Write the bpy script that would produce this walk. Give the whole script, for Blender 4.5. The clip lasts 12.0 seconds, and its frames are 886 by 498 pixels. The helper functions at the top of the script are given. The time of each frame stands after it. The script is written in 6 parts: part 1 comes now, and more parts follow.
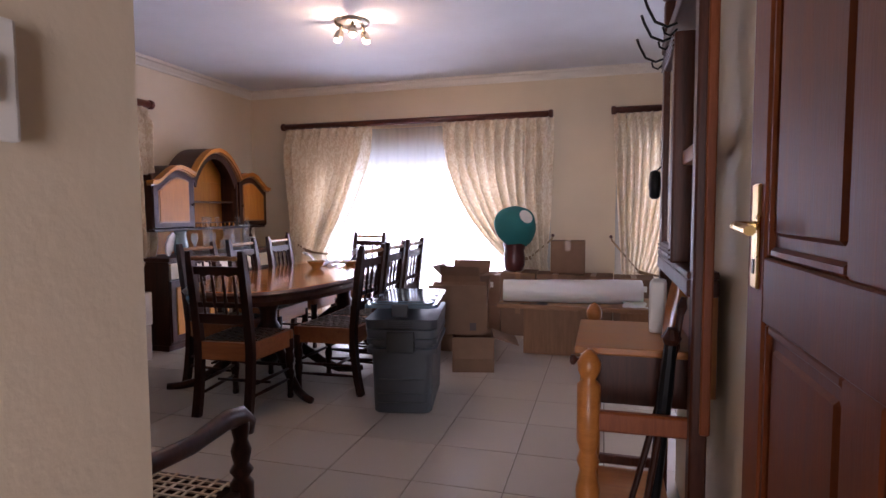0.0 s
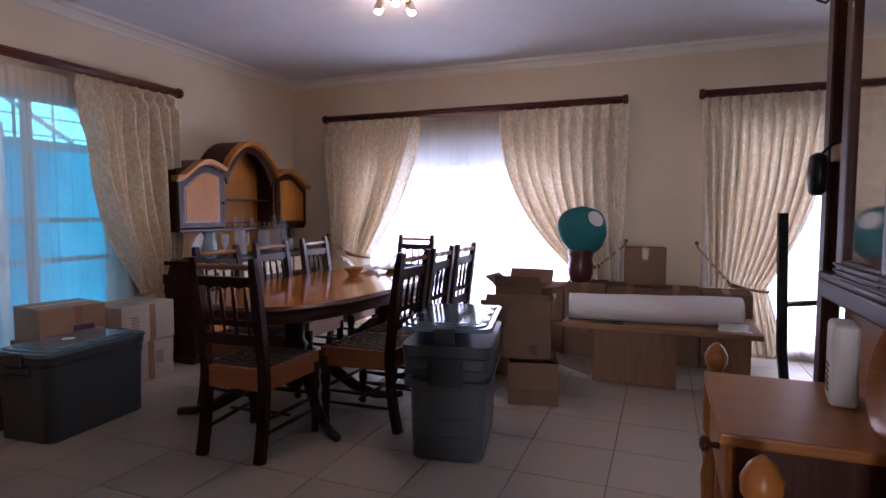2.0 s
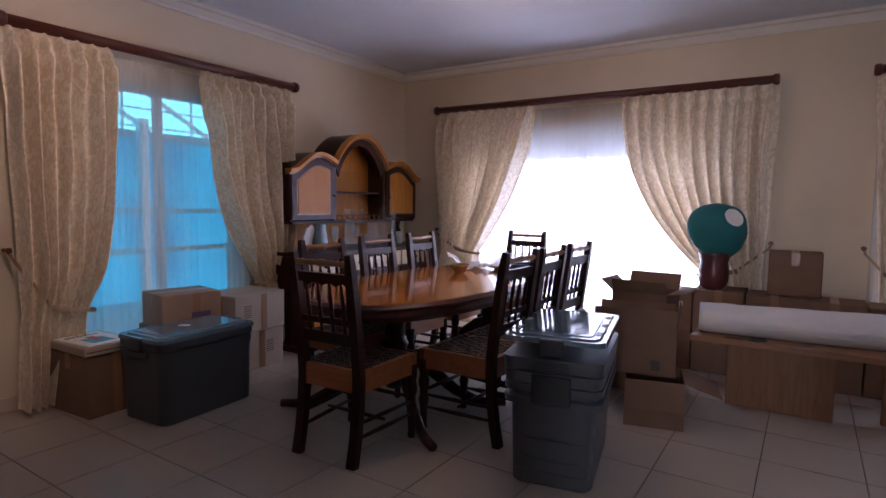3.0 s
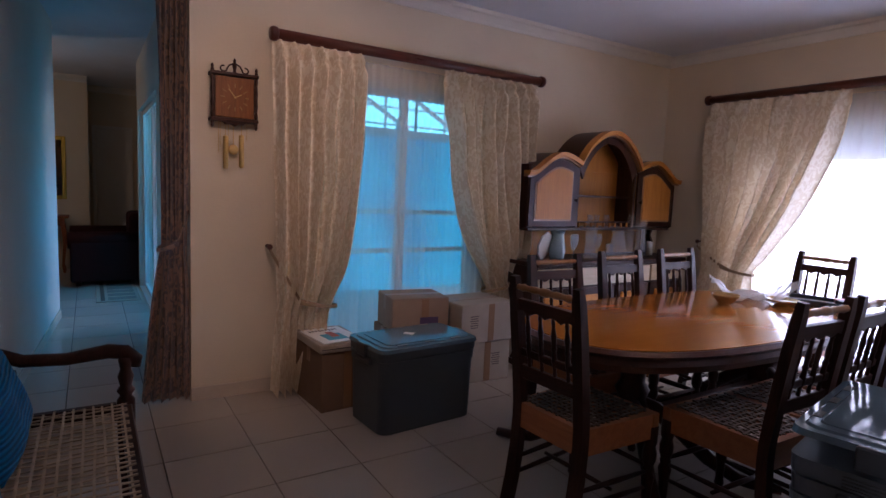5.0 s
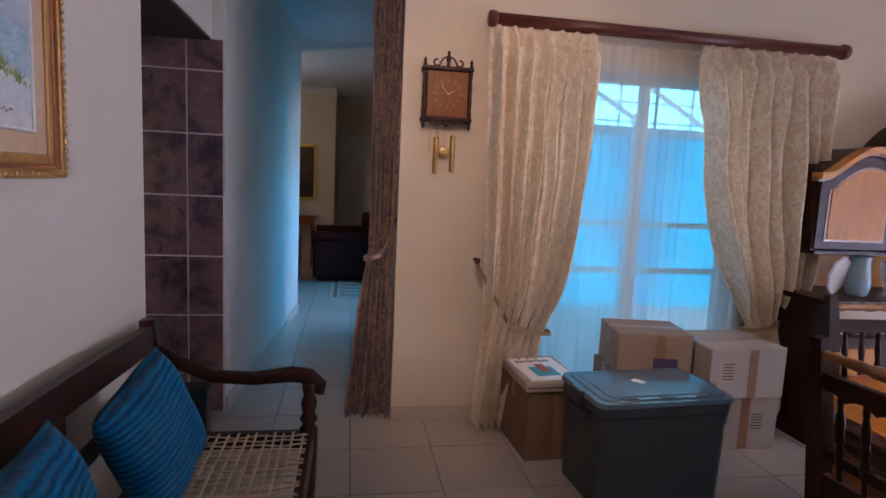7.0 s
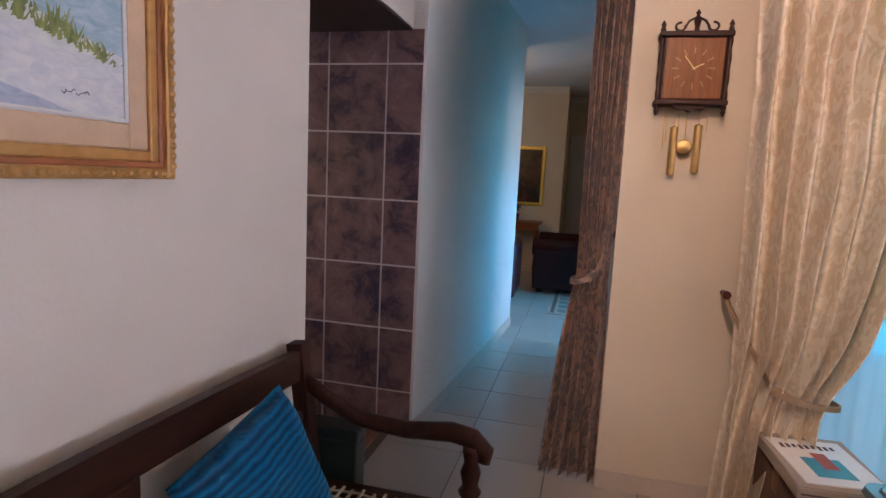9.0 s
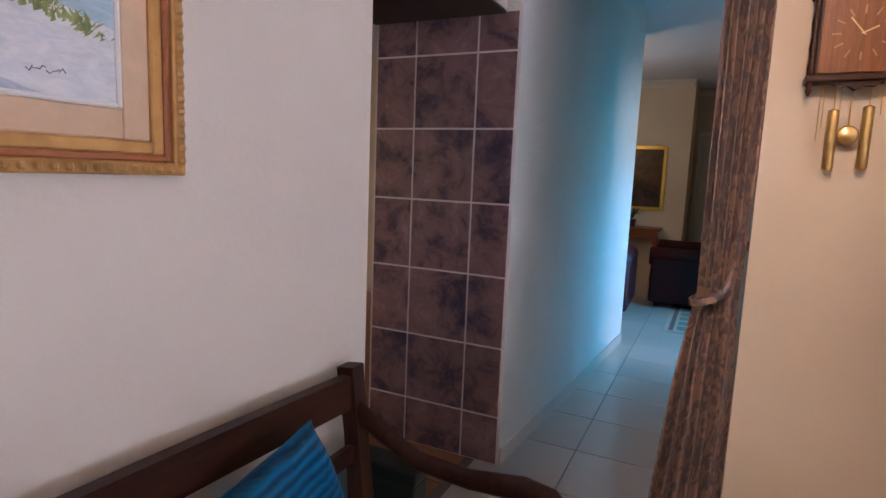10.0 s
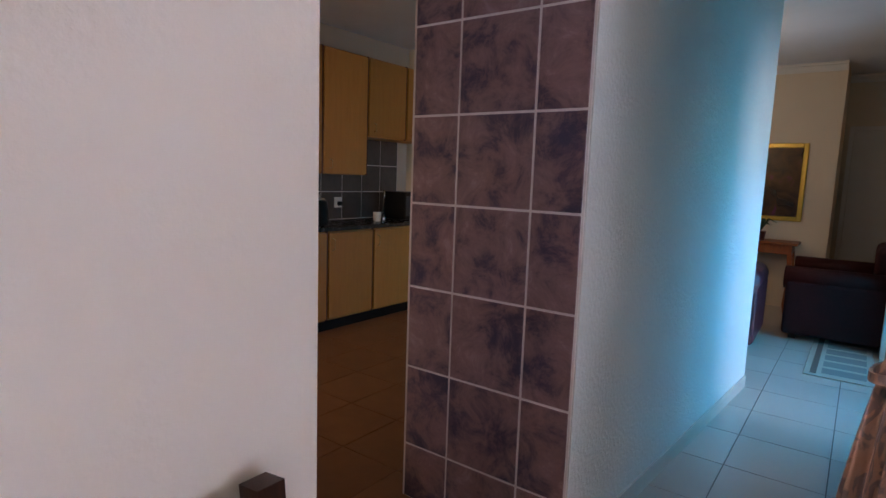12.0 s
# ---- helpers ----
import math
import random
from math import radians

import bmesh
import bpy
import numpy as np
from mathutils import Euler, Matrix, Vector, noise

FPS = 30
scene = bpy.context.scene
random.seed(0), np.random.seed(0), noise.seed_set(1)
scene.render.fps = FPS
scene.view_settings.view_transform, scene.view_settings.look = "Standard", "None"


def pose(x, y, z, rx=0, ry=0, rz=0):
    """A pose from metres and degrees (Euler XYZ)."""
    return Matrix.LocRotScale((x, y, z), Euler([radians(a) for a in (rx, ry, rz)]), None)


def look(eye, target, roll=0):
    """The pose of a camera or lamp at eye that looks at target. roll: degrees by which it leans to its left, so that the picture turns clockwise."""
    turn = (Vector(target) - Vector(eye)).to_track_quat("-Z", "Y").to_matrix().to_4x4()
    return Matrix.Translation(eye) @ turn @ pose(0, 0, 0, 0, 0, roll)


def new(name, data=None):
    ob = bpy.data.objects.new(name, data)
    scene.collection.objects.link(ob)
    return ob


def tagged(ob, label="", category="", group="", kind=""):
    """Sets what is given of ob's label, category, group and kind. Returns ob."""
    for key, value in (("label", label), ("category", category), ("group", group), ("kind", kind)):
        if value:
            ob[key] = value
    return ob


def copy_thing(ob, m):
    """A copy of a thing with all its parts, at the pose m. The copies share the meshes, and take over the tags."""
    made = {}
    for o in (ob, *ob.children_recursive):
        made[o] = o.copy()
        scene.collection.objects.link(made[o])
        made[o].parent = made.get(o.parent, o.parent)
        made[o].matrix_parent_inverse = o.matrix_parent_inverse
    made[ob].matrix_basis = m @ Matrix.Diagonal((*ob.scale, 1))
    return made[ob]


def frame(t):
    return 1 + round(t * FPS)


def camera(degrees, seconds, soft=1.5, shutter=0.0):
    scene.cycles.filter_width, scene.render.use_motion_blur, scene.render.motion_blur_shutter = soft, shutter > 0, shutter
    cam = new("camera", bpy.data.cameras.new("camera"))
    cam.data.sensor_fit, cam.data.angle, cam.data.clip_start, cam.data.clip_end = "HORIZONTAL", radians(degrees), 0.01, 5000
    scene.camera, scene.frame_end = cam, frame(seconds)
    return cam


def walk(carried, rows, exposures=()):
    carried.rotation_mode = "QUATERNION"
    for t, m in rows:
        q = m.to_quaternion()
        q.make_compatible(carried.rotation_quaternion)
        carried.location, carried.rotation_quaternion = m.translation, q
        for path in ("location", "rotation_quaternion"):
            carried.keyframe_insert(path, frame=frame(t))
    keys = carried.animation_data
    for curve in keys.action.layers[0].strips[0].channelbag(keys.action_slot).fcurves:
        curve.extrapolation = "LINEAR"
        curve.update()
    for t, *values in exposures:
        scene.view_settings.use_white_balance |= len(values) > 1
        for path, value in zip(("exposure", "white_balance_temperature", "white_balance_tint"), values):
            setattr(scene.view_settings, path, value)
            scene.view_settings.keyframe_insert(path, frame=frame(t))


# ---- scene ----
cam = camera(76.4, 12.0)
PATH = [
    (0, (-0.607, 1.351, 1.231), (-1.157, 3.27, 1.099), -0.3),
    (0.5, (-0.641, 1.487, 1.244), (-1.193, 3.405, 1.104), -0.2),
    (1, (-0.711, 1.69, 1.237), (-1.263, 3.607, 1.1), -0.2),
    (1.5, (-0.766, 1.86, 1.23), (-1.365, 3.764, 1.098), -0.1),
    (2, (-0.809, 1.994, 1.229), (-1.537, 3.853, 1.1), 0.1),
    (2.5, (-0.83, 2.131, 1.241), (-1.724, 3.914, 1.105), 0.5),
    (3, (-0.88, 2.241, 1.246), (-1.965, 3.913, 1.088), 0.8),
    (3.2, (-0.912, 2.286, 1.249), (-2.062, 3.914, 1.083), 1.1),
    (5, (-1.157, 2.619, 1.357), (-2.839, 3.68, 1.143), 2.5),
    (5.5, (-1.274, 2.643, 1.385), (-3.027, 3.577, 1.155), 2.6),
    (6, (-1.401, 2.699, 1.364), (-3.233, 3.468, 1.139), 2.5),
    (6.5, (-1.533, 2.771, 1.337), (-3.436, 3.348, 1.12), 2.6),
    (7, (-1.669, 2.859, 1.379), (-3.626, 3.19, 1.138), 2.7),
    (9, (-2.23, 2.994, 1.377), (-4.152, 2.509, 1.114), 2.7),
    (9.5, (-2.378, 3.013, 1.379), (-4.242, 2.339, 1.112), 2.4),
    (10, (-2.538, 3.008, 1.362), (-4.323, 2.146, 1.097), 2.3),
    (10.5, (-2.699, 2.975, 1.355), (-4.425, 1.999, 1.091), 2.3),
    (11, (-2.875, 2.957, 1.355), (-4.555, 1.905, 1.093), 2.2),
    (11.5, (-3.033, 2.931, 1.351), (-4.675, 1.819, 1.093), 2.0),
    (12, (-3.213, 2.896, 1.342), (-4.806, 1.715, 1.087), 2.0),
]
EXPOSURES = [(0, -0.55, 5920, 33), (1, -0.75, 5780, 33), (2.5, -1.15, 5630, 33), (5.5, -1.3, 5580, 33), (6.5, -0.74, 5550, 32), (7, -0.55, 5550, 30), (9, -0.13, 5850, 28), (10.5, 0.07, 5780, 27), (12, 0.1, 5710, 25)]
walk(cam, [(t, look(eye, target, roll)) for t, eye, target, roll in PATH], EXPOSURES)

# ---- helpers for meshes ----
def obj(name, bm, mat, parent=None, label="", smooth=False):
    me = bpy.data.meshes.new(name)
    bm.normal_update()
    bm.to_mesh(me)
    bm.free()
    if smooth:
        me.polygons.foreach_set("use_smooth", [True] * len(me.polygons))
    for m in (mat if isinstance(mat, (list, tuple)) else [mat]):
        me.materials.append(m)
    ob = new(name, me)
    if parent:
        ob.parent = parent
    if label:
        ob["label"] = label
    return ob


def part(name, bm, material, parent, label="", smooth=False):
    return obj(name, bm, material, parent, label, smooth)


def thing(name, at, turn, label, category, group="", kind=""):
    ob = new(name)
    ob.matrix_basis = pose(*at, 0, 0, turn)
    ob.empty_display_size = 0.1
    return tagged(ob, label, category, group, kind)


def box(bm, x0, y0, z0, x1, y1, z1, bevel=0.0, m=None, seg=1, index=0):
    r = bmesh.ops.create_cube(bm, size=1)
    vs = r["verts"]
    bmesh.ops.scale(bm, verts=vs, vec=(x1 - x0, y1 - y0, z1 - z0))
    bmesh.ops.translate(bm, verts=vs, vec=((x0 + x1) / 2, (y0 + y1) / 2, (z0 + z1) / 2))
    if bevel:
        es = list({e for v in vs for e in v.link_edges})
        vs = [v for v in bmesh.ops.bevel(bm, geom=es, offset=bevel, segments=seg, affect="EDGES", profile=0.6)["verts"]]
    if m is not None:
        bmesh.ops.transform(bm, matrix=m, verts=vs)
    if index:
        for f in {f for v in vs for f in v.link_faces}:
            f.material_index = index
    return vs


def cube(x0, y0, z0, x1, y1, z1, bevel=0.0, seg=1, m=None):
    bm = bmesh.new()
    box(bm, x0, y0, z0, x1, y1, z1, bevel, m, seg)
    return bm


def lathe(profile, seg=14, m=None, bm=None):
    """A turned solid: profile of (radius, height) from the bottom up."""
    bm = bm or bmesh.new()
    rings = []
    for r, z in profile:
        rings.append([bm.verts.new((max(r, 1e-4) * math.cos(2 * math.pi * i / seg), max(r, 1e-4) * math.sin(2 * math.pi * i / seg), z)) for i in range(seg)])
    for a, b in zip(rings, rings[1:]):
        for i in range(seg):
            bm.faces.new((a[i], a[(i + 1) % seg], b[(i + 1) % seg], b[i]))
    bm.faces.new(rings[0][::-1])
    bm.faces.new(rings[-1])
    if m is not None:
        bmesh.ops.transform(bm, matrix=m, verts=[v for r in rings for v in r])
    return bm


def between(a, b):
    """The pose that lays a turned solid of height 1 from a to b."""
    a, b = Vector(a), Vector(b)
    d = b - a
    return Matrix.Translation(a) @ d.to_track_quat("Z", "Y").to_matrix().to_4x4() @ Matrix.Diagonal((1, 1, d.length, 1))


def rod(a, b, r, seg=10, bm=None, profile=None):
    return lathe(profile or [(r, 0), (r, 1)], seg, between(a, b), bm)


def sweep(points, size, seg=8, bm=None, square=False, up=(0, 0, 1)):
    """A bar along points; size: one (width, height) or one for each point."""
    bm = bm or bmesh.new()
    pts = [Vector(p) for p in points]
    rings = []
    n = 4 if square else seg
    for i, p in enumerate(pts):
        d = (pts[min(i + 1, len(pts) - 1)] - pts[max(i - 1, 0)]).normalized()
        side = d.cross(Vector(up))
        side = side.normalized() if side.length > 1e-4 else Vector((1, 0, 0))
        top = side.cross(d).normalized()
        w, h = size[i] if isinstance(size, list) else size
        ring = []
        for k in range(n):
            a = 2 * math.pi * (k + 0.5) / n
            s = 1.414 if square else 1
            ring.append(bm.verts.new(p + side * (w / 2 * s * math.cos(a)) + top * (h / 2 * s * math.sin(a))))
        rings.append(ring)
    for a, b in zip(rings, rings[1:]):
        for k in range(n):
            bm.faces.new((a[k], a[(k + 1) % n], b[(k + 1) % n], b[k]))
    bm.faces.new(rings[0][::-1])
    bm.faces.new(rings[-1])
    return bm


def plate(outline, depth, m=None, bm=None, bevel=0.0):
    """A flat board: outline of (u, v) in the xz plane, depth along y."""
    bm = bm or bmesh.new()
    a = [bm.verts.new((u, 0, v)) for u, v in outline]
    b = [bm.verts.new((u, depth, v)) for u, v in outline]
    n = len(a)
    fs = [bm.faces.new(a), bm.faces.new(b[::-1])]
    for i in range(n):
        fs.append(bm.faces.new((a[i], b[i], b[(i + 1) % n], a[(i + 1) % n])))
    bmesh.ops.recalc_face_normals(bm, faces=fs)
    if m is not None:
        bmesh.ops.transform(bm, matrix=m, verts=a + b)
    return bm


def smoothstep(a, b, x):
    t = min(1, max(0, (x - a) / (b - a)))
    return t * t * (3 - 2 * t)


# ---- light ----
world = bpy.data.worlds.new("sky")
scene.world = world
world.use_nodes = True
wn = world.node_tree.nodes
sky = wn.new("ShaderNodeTexSky")
sky.sky_type, sky.sun_disc = "NISHITA", False
sky.sun_elevation, sky.sun_rotation = radians(55), radians(20)
world.node_tree.links.new(sky.outputs[0], wn["Background"].inputs[0])
wn["Background"].inputs[1].default_value = 0.12
sun = new("sun", bpy.data.lights.new("sun", "SUN"))
sun.data.energy, sun.data.angle, sun.data.color = 3.0, radians(0.6), (1, 0.95, 0.86)
sun.matrix_basis = look((2, 6, 9), (0, 0, 0))


def area(name, eye, target, w, h, watts, color):
    la = bpy.data.lights.new(name, "AREA")
    la.shape, la.size, la.size_y, la.energy, la.color = "RECTANGLE", w, h, watts, color
    ob = new(name, la)
    ob.matrix_basis = look(eye, target)
    return ob


# daylight in the openings of the two garden windows, the patio window and the passage door
area("daylight_garden_window", (-2.7, 7.72, 1.15), (-2.7, 0, 0.9), 2.5, 2.0, 160, (0.82, 0.90, 1.0))
area("daylight_side_window", (0.5, 7.72, 1.15), (0.5, 0, 0.9), 1.9, 2.0, 95, (0.82, 0.90, 1.0))
area("daylight_passage_door", (-7.75, 3.24, 0.9), (-7.5, 1.8, -0.40), 2.0, 1.5, 14, (0.012, 0.46, 0.9)).data.spread = radians(135)
# fill added at an unseen, assumed lobby opening to brighten the jamb wall
area("daylight_entrance_door", (-0.64, -0.84, 1.1), (-1.5, 1.7, 1.2), 0.6, 2.0, 22, (1.0, 0.96, 0.84)).data.spread = radians(60)
# warm fill added at an unseen, assumed kitchen opening to brighten the cabinets
area("daylight_kitchen_window", (-2.06, 0.4, 1.5), (-7, -0.7, 0.9), 1.2, 1.0, 10, (1.0, 0.72, 0.40)).data.spread = radians(72)

# ---- materials ----
class Mat:
    def __init__(self, name, color=(0.5, 0.5, 0.5), rough=0.5, metal=0.0):
        self.m = bpy.data.materials.new(name)
        self.m.use_nodes = True
        self.t = self.m.node_tree
        self.b = self.t.nodes["Principled BSDF"]
        self.set("Base Color", (*color, 1)).set("Roughness", rough).set("Metallic", metal)

    def set(self, key, v):
        self.b.inputs[key].default_value = v
        return self

    def n(self, kind, **inputs):
        node = self.t.nodes.new("ShaderNode" + kind)
        for k, v in inputs.items():
            s = node.inputs[k.replace("_", " ")]
            if isinstance(v, bpy.types.NodeSocket):
                self.t.links.new(v, s)
            else:
                s.default_value = v
        return node

    def link(self, a, b):
        self.t.links.new(a, self.b.inputs[b] if isinstance(b, str) else b)

    def coords(self, scale=(1, 1, 1), generated=False):
        tc = self.n("TexCoord")
        mp = self.n("Mapping", Scale=scale)
        self.t.links.new(tc.outputs["Object"], mp.inputs[0])
        return mp.outputs[0]

    def noise(self, vec, scale, detail=4, rough=0.55, distort=0.0):
        return self.n("TexNoise", Vector=vec, Scale=scale, Detail=detail, Roughness=rough, Distortion=distort).outputs["Fac"]

    def ramp(self, fac, *stops):
        r = self.n("ValToRGB", Fac=fac)
        el = r.color_ramp.elements
        while len(el) < len(stops):
            el.new(0.5)
        for e, (p, c) in zip(el, stops):
            e.position, e.color = p, (*c, 1)
        return r.outputs[0]

    def mix(self, fac, a, b, kind="MIX"):
        x = self.t.nodes.new("ShaderNodeMix")
        x.data_type, x.blend_type = "RGBA", kind
        for i, v in ((0, fac), (6, a), (7, b)):
            if isinstance(v, bpy.types.NodeSocket):
                self.t.links.new(v, x.inputs[i])
            else:
                x.inputs[i].default_value = v if i == 0 else (*v, 1)
        return x.outputs[2]

    def bump(self, h, strength=0.2, distance=0.01):
        b = self.n("Bump", Height=h, Strength=strength, Distance=distance)
        self.link(b.outputs[0], "Normal")
        return self


def plaster(name, color, rough=0.75, bump=0.25):
    m = Mat(name, color, rough)
    v = m.coords()
    big = m.noise(v, 1.3, 3)
    fine = m.noise(v, 55, 5)
    mid = m.noise(v, 9, 4)
    c2 = tuple(c * 0.9 for c in color)
    m.link(m.mix(m.ramp(big, (0.35, (0, 0, 0)), (0.7, (1, 1, 1))), color, c2), "Base Color")
    m.bump(m.mix(0.4, m.ramp(fine, (0.3, (0, 0, 0)), (0.7, (1, 1, 1))), mid), bump, 0.004)
    return m.m


def timber(name, dark, light, rough=0.35, scale=1.0, axis=2, coat=0.0, spec=0.5, vary=1.0):
    """Grain that runs along the axis given."""
    m = Mat(name, light, rough)
    s = [14 * scale] * 3
    s[axis] = 1.1 * scale
    v = m.coords(tuple(s))
    g = m.noise(v, 2.2, 6, 0.62, 0.9)
    fine = m.noise(m.coords(tuple(k * 6 for k in s)), 3.0, 3)
    oi = m.n("ObjectInfo")
    shift = m.n("MapRange", Value=oi.outputs["Random"], To_Min=0.86, To_Max=1.1).outputs[0]
    c = m.ramp(g, (0.28, dark), (0.52, tuple((a + b) / 2 for a, b in zip(dark, light))), (0.75, light))
    c = m.mix(0.25, c, m.ramp(fine, (0.3, dark), (0.7, light)))
    hsv = m.n("HueSaturation", Color=c, Value=shift)
    m.link(hsv.outputs[0], "Base Color")
    m.link(m.n("MapRange", Value=g, To_Min=rough - 0.07 * vary, To_Max=rough + 0.1 * vary).outputs[0], "Roughness")
    m.set("Specular IOR Level", spec)
    if coat:
        m.set("Coat Weight", coat).set("Coat Roughness", 0.12)
    m.bump(fine, 0.12 * vary, 0.002)
    return m.m


def plain(name, color, rough=0.5, metal=0.0, grain=30, amount=0.12, bump=0.08):
    m = Mat(name, color, rough, metal)
    v = m.coords()
    f = m.noise(v, grain, 4)
    g = m.noise(v, grain / 9, 3)
    lo, hi = tuple(c * (1 - amount) for c in color), tuple(min(1, c * (1 + amount)) for c in color)
    m.link(m.mix(0.5, m.ramp(f, (0.3, lo), (0.7, hi)), m.ramp(g, (0.3, lo), (0.7, hi))), "Base Color")
    m.link(m.n("MapRange", Value=g, To_Min=max(0.02, rough - 0.06), To_Max=rough + 0.08).outputs[0], "Roughness")
    if bump:
        m.bump(f, bump, 0.002)
    return m.m


def glow(name, color, strength):
    m = bpy.data.materials.new(name)
    m.use_nodes = True
    t = m.node_tree
    t.nodes.remove(t.nodes["Principled BSDF"])
    e = t.nodes.new("ShaderNodeEmission")
    e.inputs[0].default_value, e.inputs[1].default_value = (*color, 1), strength
    t.links.new(e.outputs[0], t.nodes["Material Output"].inputs[0])
    return m


def cloth(name, color, see, dark=None, damask=0.0, trans=0.5, scale=1.0, contrast=0.8):
    """Woven cloth: see is how much passes straight through, trans how much glows through."""
    m = Mat(name, color, 0.7)
    t = m.t
    v = m.coords((1, 1, 0.8))
    dark = dark or tuple(c * contrast for c in color)
    pat = m.noise(v, 9 * scale, 2, 0.4, 1.6)
    weave = m.noise(m.coords((260, 260, 120)), 3, 2)
    c = m.mix(m.ramp(pat, (0.45, (0, 0, 0)), (0.54, (1, 1, 1))), color, dark) if damask else m.mix(weave, color, dark)
    m.link(c, "Base Color")
    m.bump(weave, 0.15, 0.001)
    if damask:
        m.link(m.n("MapRange", Value=pat, To_Min=0.62, To_Max=0.30).outputs[0], "Roughness")
    tr = m.n("BsdfTranslucent", Color=c)
    mx = m.n("MixShader", Fac=trans)
    t.links.new(m.b.outputs[0], mx.inputs[1])
    t.links.new(tr.outputs[0], mx.inputs[2])
    out = mx.outputs[0]
    if see:
        tp = m.n("BsdfTransparent")
        m2 = m.n("MixShader", Fac=see)
        t.links.new(out, m2.inputs[1])
        t.links.new(tp.outputs[0], m2.inputs[2])
        out = m2.outputs[0]
    t.links.new(out, t.nodes["Material Output"].inputs[0])
    return m.m


def tile_mat(name, base, spots, rough, grain=7, bump=0.05):
    m = Mat(name, base, rough)
    oi = m.n("ObjectInfo")
    tc = m.n("TexCoord")
    off = m.n("VectorMath")
    off.operation = "ADD"
    m.t.links.new(tc.outputs["Object"], off.inputs[0])
    cx = m.n("CombineXYZ", X=m.n("MapRange", Value=oi.outputs["Random"], To_Max=40.0).outputs[0], Y=m.n("MapRange", Value=oi.outputs["Random"], To_Max=17.0).outputs[0])
    m.t.links.new(cx.outputs[0], off.inputs[1])
    v = off.outputs[0]
    a = m.noise(v, grain, 9, 0.74, 0.45)
    b = m.noise(v, grain * 0.4, 3, 0.5, 0.8)
    c = m.ramp(m.mix(0.35, a, b), *spots)
    val = m.n("MapRange", Value=oi.outputs["Random"], To_Min=0.94, To_Max=1.04).outputs[0]
    m.link(m.n("HueSaturation", Color=c, Value=val).outputs[0], "Base Color")
    m.link(m.n("MapRange", Value=a, To_Min=rough - 0.06, To_Max=rough + 0.1).outputs[0], "Roughness")
    m.bump(a, bump, 0.003)
    return m.m


wall_paint = plaster("cream_wall_plaster", (0.69, 0.588, 0.44), bump=0.12)
passage_paint = plaster("pale_passage_plaster", (0.72, 0.70, 0.64), bump=0.9)
bench_paint = plaster("pale_rough_plaster", (0.74, 0.66, 0.55), bump=0.22)
ceiling_paint = plaster("white_ceiling_board", (0.70, 0.73, 0.79), 0.8, 0.05)
cornice_paint = plaster("white_cornice", (0.72, 0.69, 0.63), 0.7, 0.03)
floor_tile = tile_mat("beige_floor_tile", (0.42, 0.37, 0.31), [(0.25, (0.42, 0.364, 0.302)), (0.5, (0.43, 0.374, 0.311)), (0.8, (0.44, 0.384, 0.320))], 0.29, 5, 0.012)
grout = plain("grey_brown_grout", (0.16, 0.13, 0.11), 0.9)
wall_tile = tile_mat("mottled_brown_wall_tile", (0.12, 0.07, 0.06), [(0.40, (0.060, 0.048, 0.078)), (0.45, (0.130, 0.084, 0.104)), (0.50, (0.235, 0.142, 0.138)), (0.57, (0.300, 0.182, 0.170)), (0.62, (0.37, 0.245, 0.23))], 0.30, 7.5, 0.12)
pale_grout = plain("pale_grout", (0.76, 0.69, 0.64), 0.9)
kitchen_tile = tile_mat("terracotta_floor_tile", (0.3, 0.14, 0.06), [(0.3, (0.22, 0.095, 0.04)), (0.7, (0.34, 0.16, 0.07))], 0.4)
dark_wood = timber("dark_stained_wood", (0.016, 0.006, 0.004), (0.070, 0.022, 0.012), 0.36, spec=0.25)
dark_wood_x = timber("dark_stained_wood_lengthwise", (0.016, 0.006, 0.004), (0.070, 0.022, 0.012), 0.36, axis=0, spec=0.25)
honey_wood = timber("honey_coloured_wood", (0.40, 0.14, 0.016), (0.64, 0.27, 0.04), 0.42, spec=0.3)
honey_wood_y = timber("honey_coloured_wood_lengthwise", (0.42, 0.135, 0.016), (0.50, 0.170, 0.024), 0.09, axis=1, coat=0.25, spec=0.45, vary=0.25)
honey_wood_x = timber("honey_coloured_wood_across", (0.40, 0.14, 0.016), (0.64, 0.27, 0.04), 0.42, axis=0, spec=0.3)
door_wood = timber("reddish_brown_door_wood", (0.12, 0.026, 0.006), (0.215, 0.054, 0.013), 0.5, spec=0.2)
rod_wood = timber("mahogany_curtain_pole", (0.05, 0.012, 0.008), (0.12, 0.03, 0.018), 0.3, axis=0)
curtain_cloth = cloth("cream_damask", (0.89, 0.795, 0.64), 0.0, (0.765, 0.64, 0.465), 1, 0.12, 2.2)
sheer_cloth = cloth("white_sheer", (0.80, 0.83, 0.86), 0.48, None, 0, 0.75, 1.0, 0.94)
brown_cloth = cloth("brown_patterned_drape", (0.43, 0.28, 0.21), 0.0, (0.20, 0.155, 0.155), 1, 0.12, 2.2)
grey_plastic = plain("slate_grey_plastic", (0.085, 0.10, 0.12), 0.38, grain=120, amount=0.06, bump=0.05)
dark_plastic = plain("charcoal_plastic", (0.035, 0.042, 0.05), 0.4, grain=120, amount=0.06)
lid_plastic = plain("blue_grey_plastic_lid", (0.10, 0.155, 0.20), 0.08, grain=90, amount=0.05, bump=0.04)
card = plain("brown_cardboard", (0.195, 0.115, 0.071), 0.85, grain=14, amount=0.1)
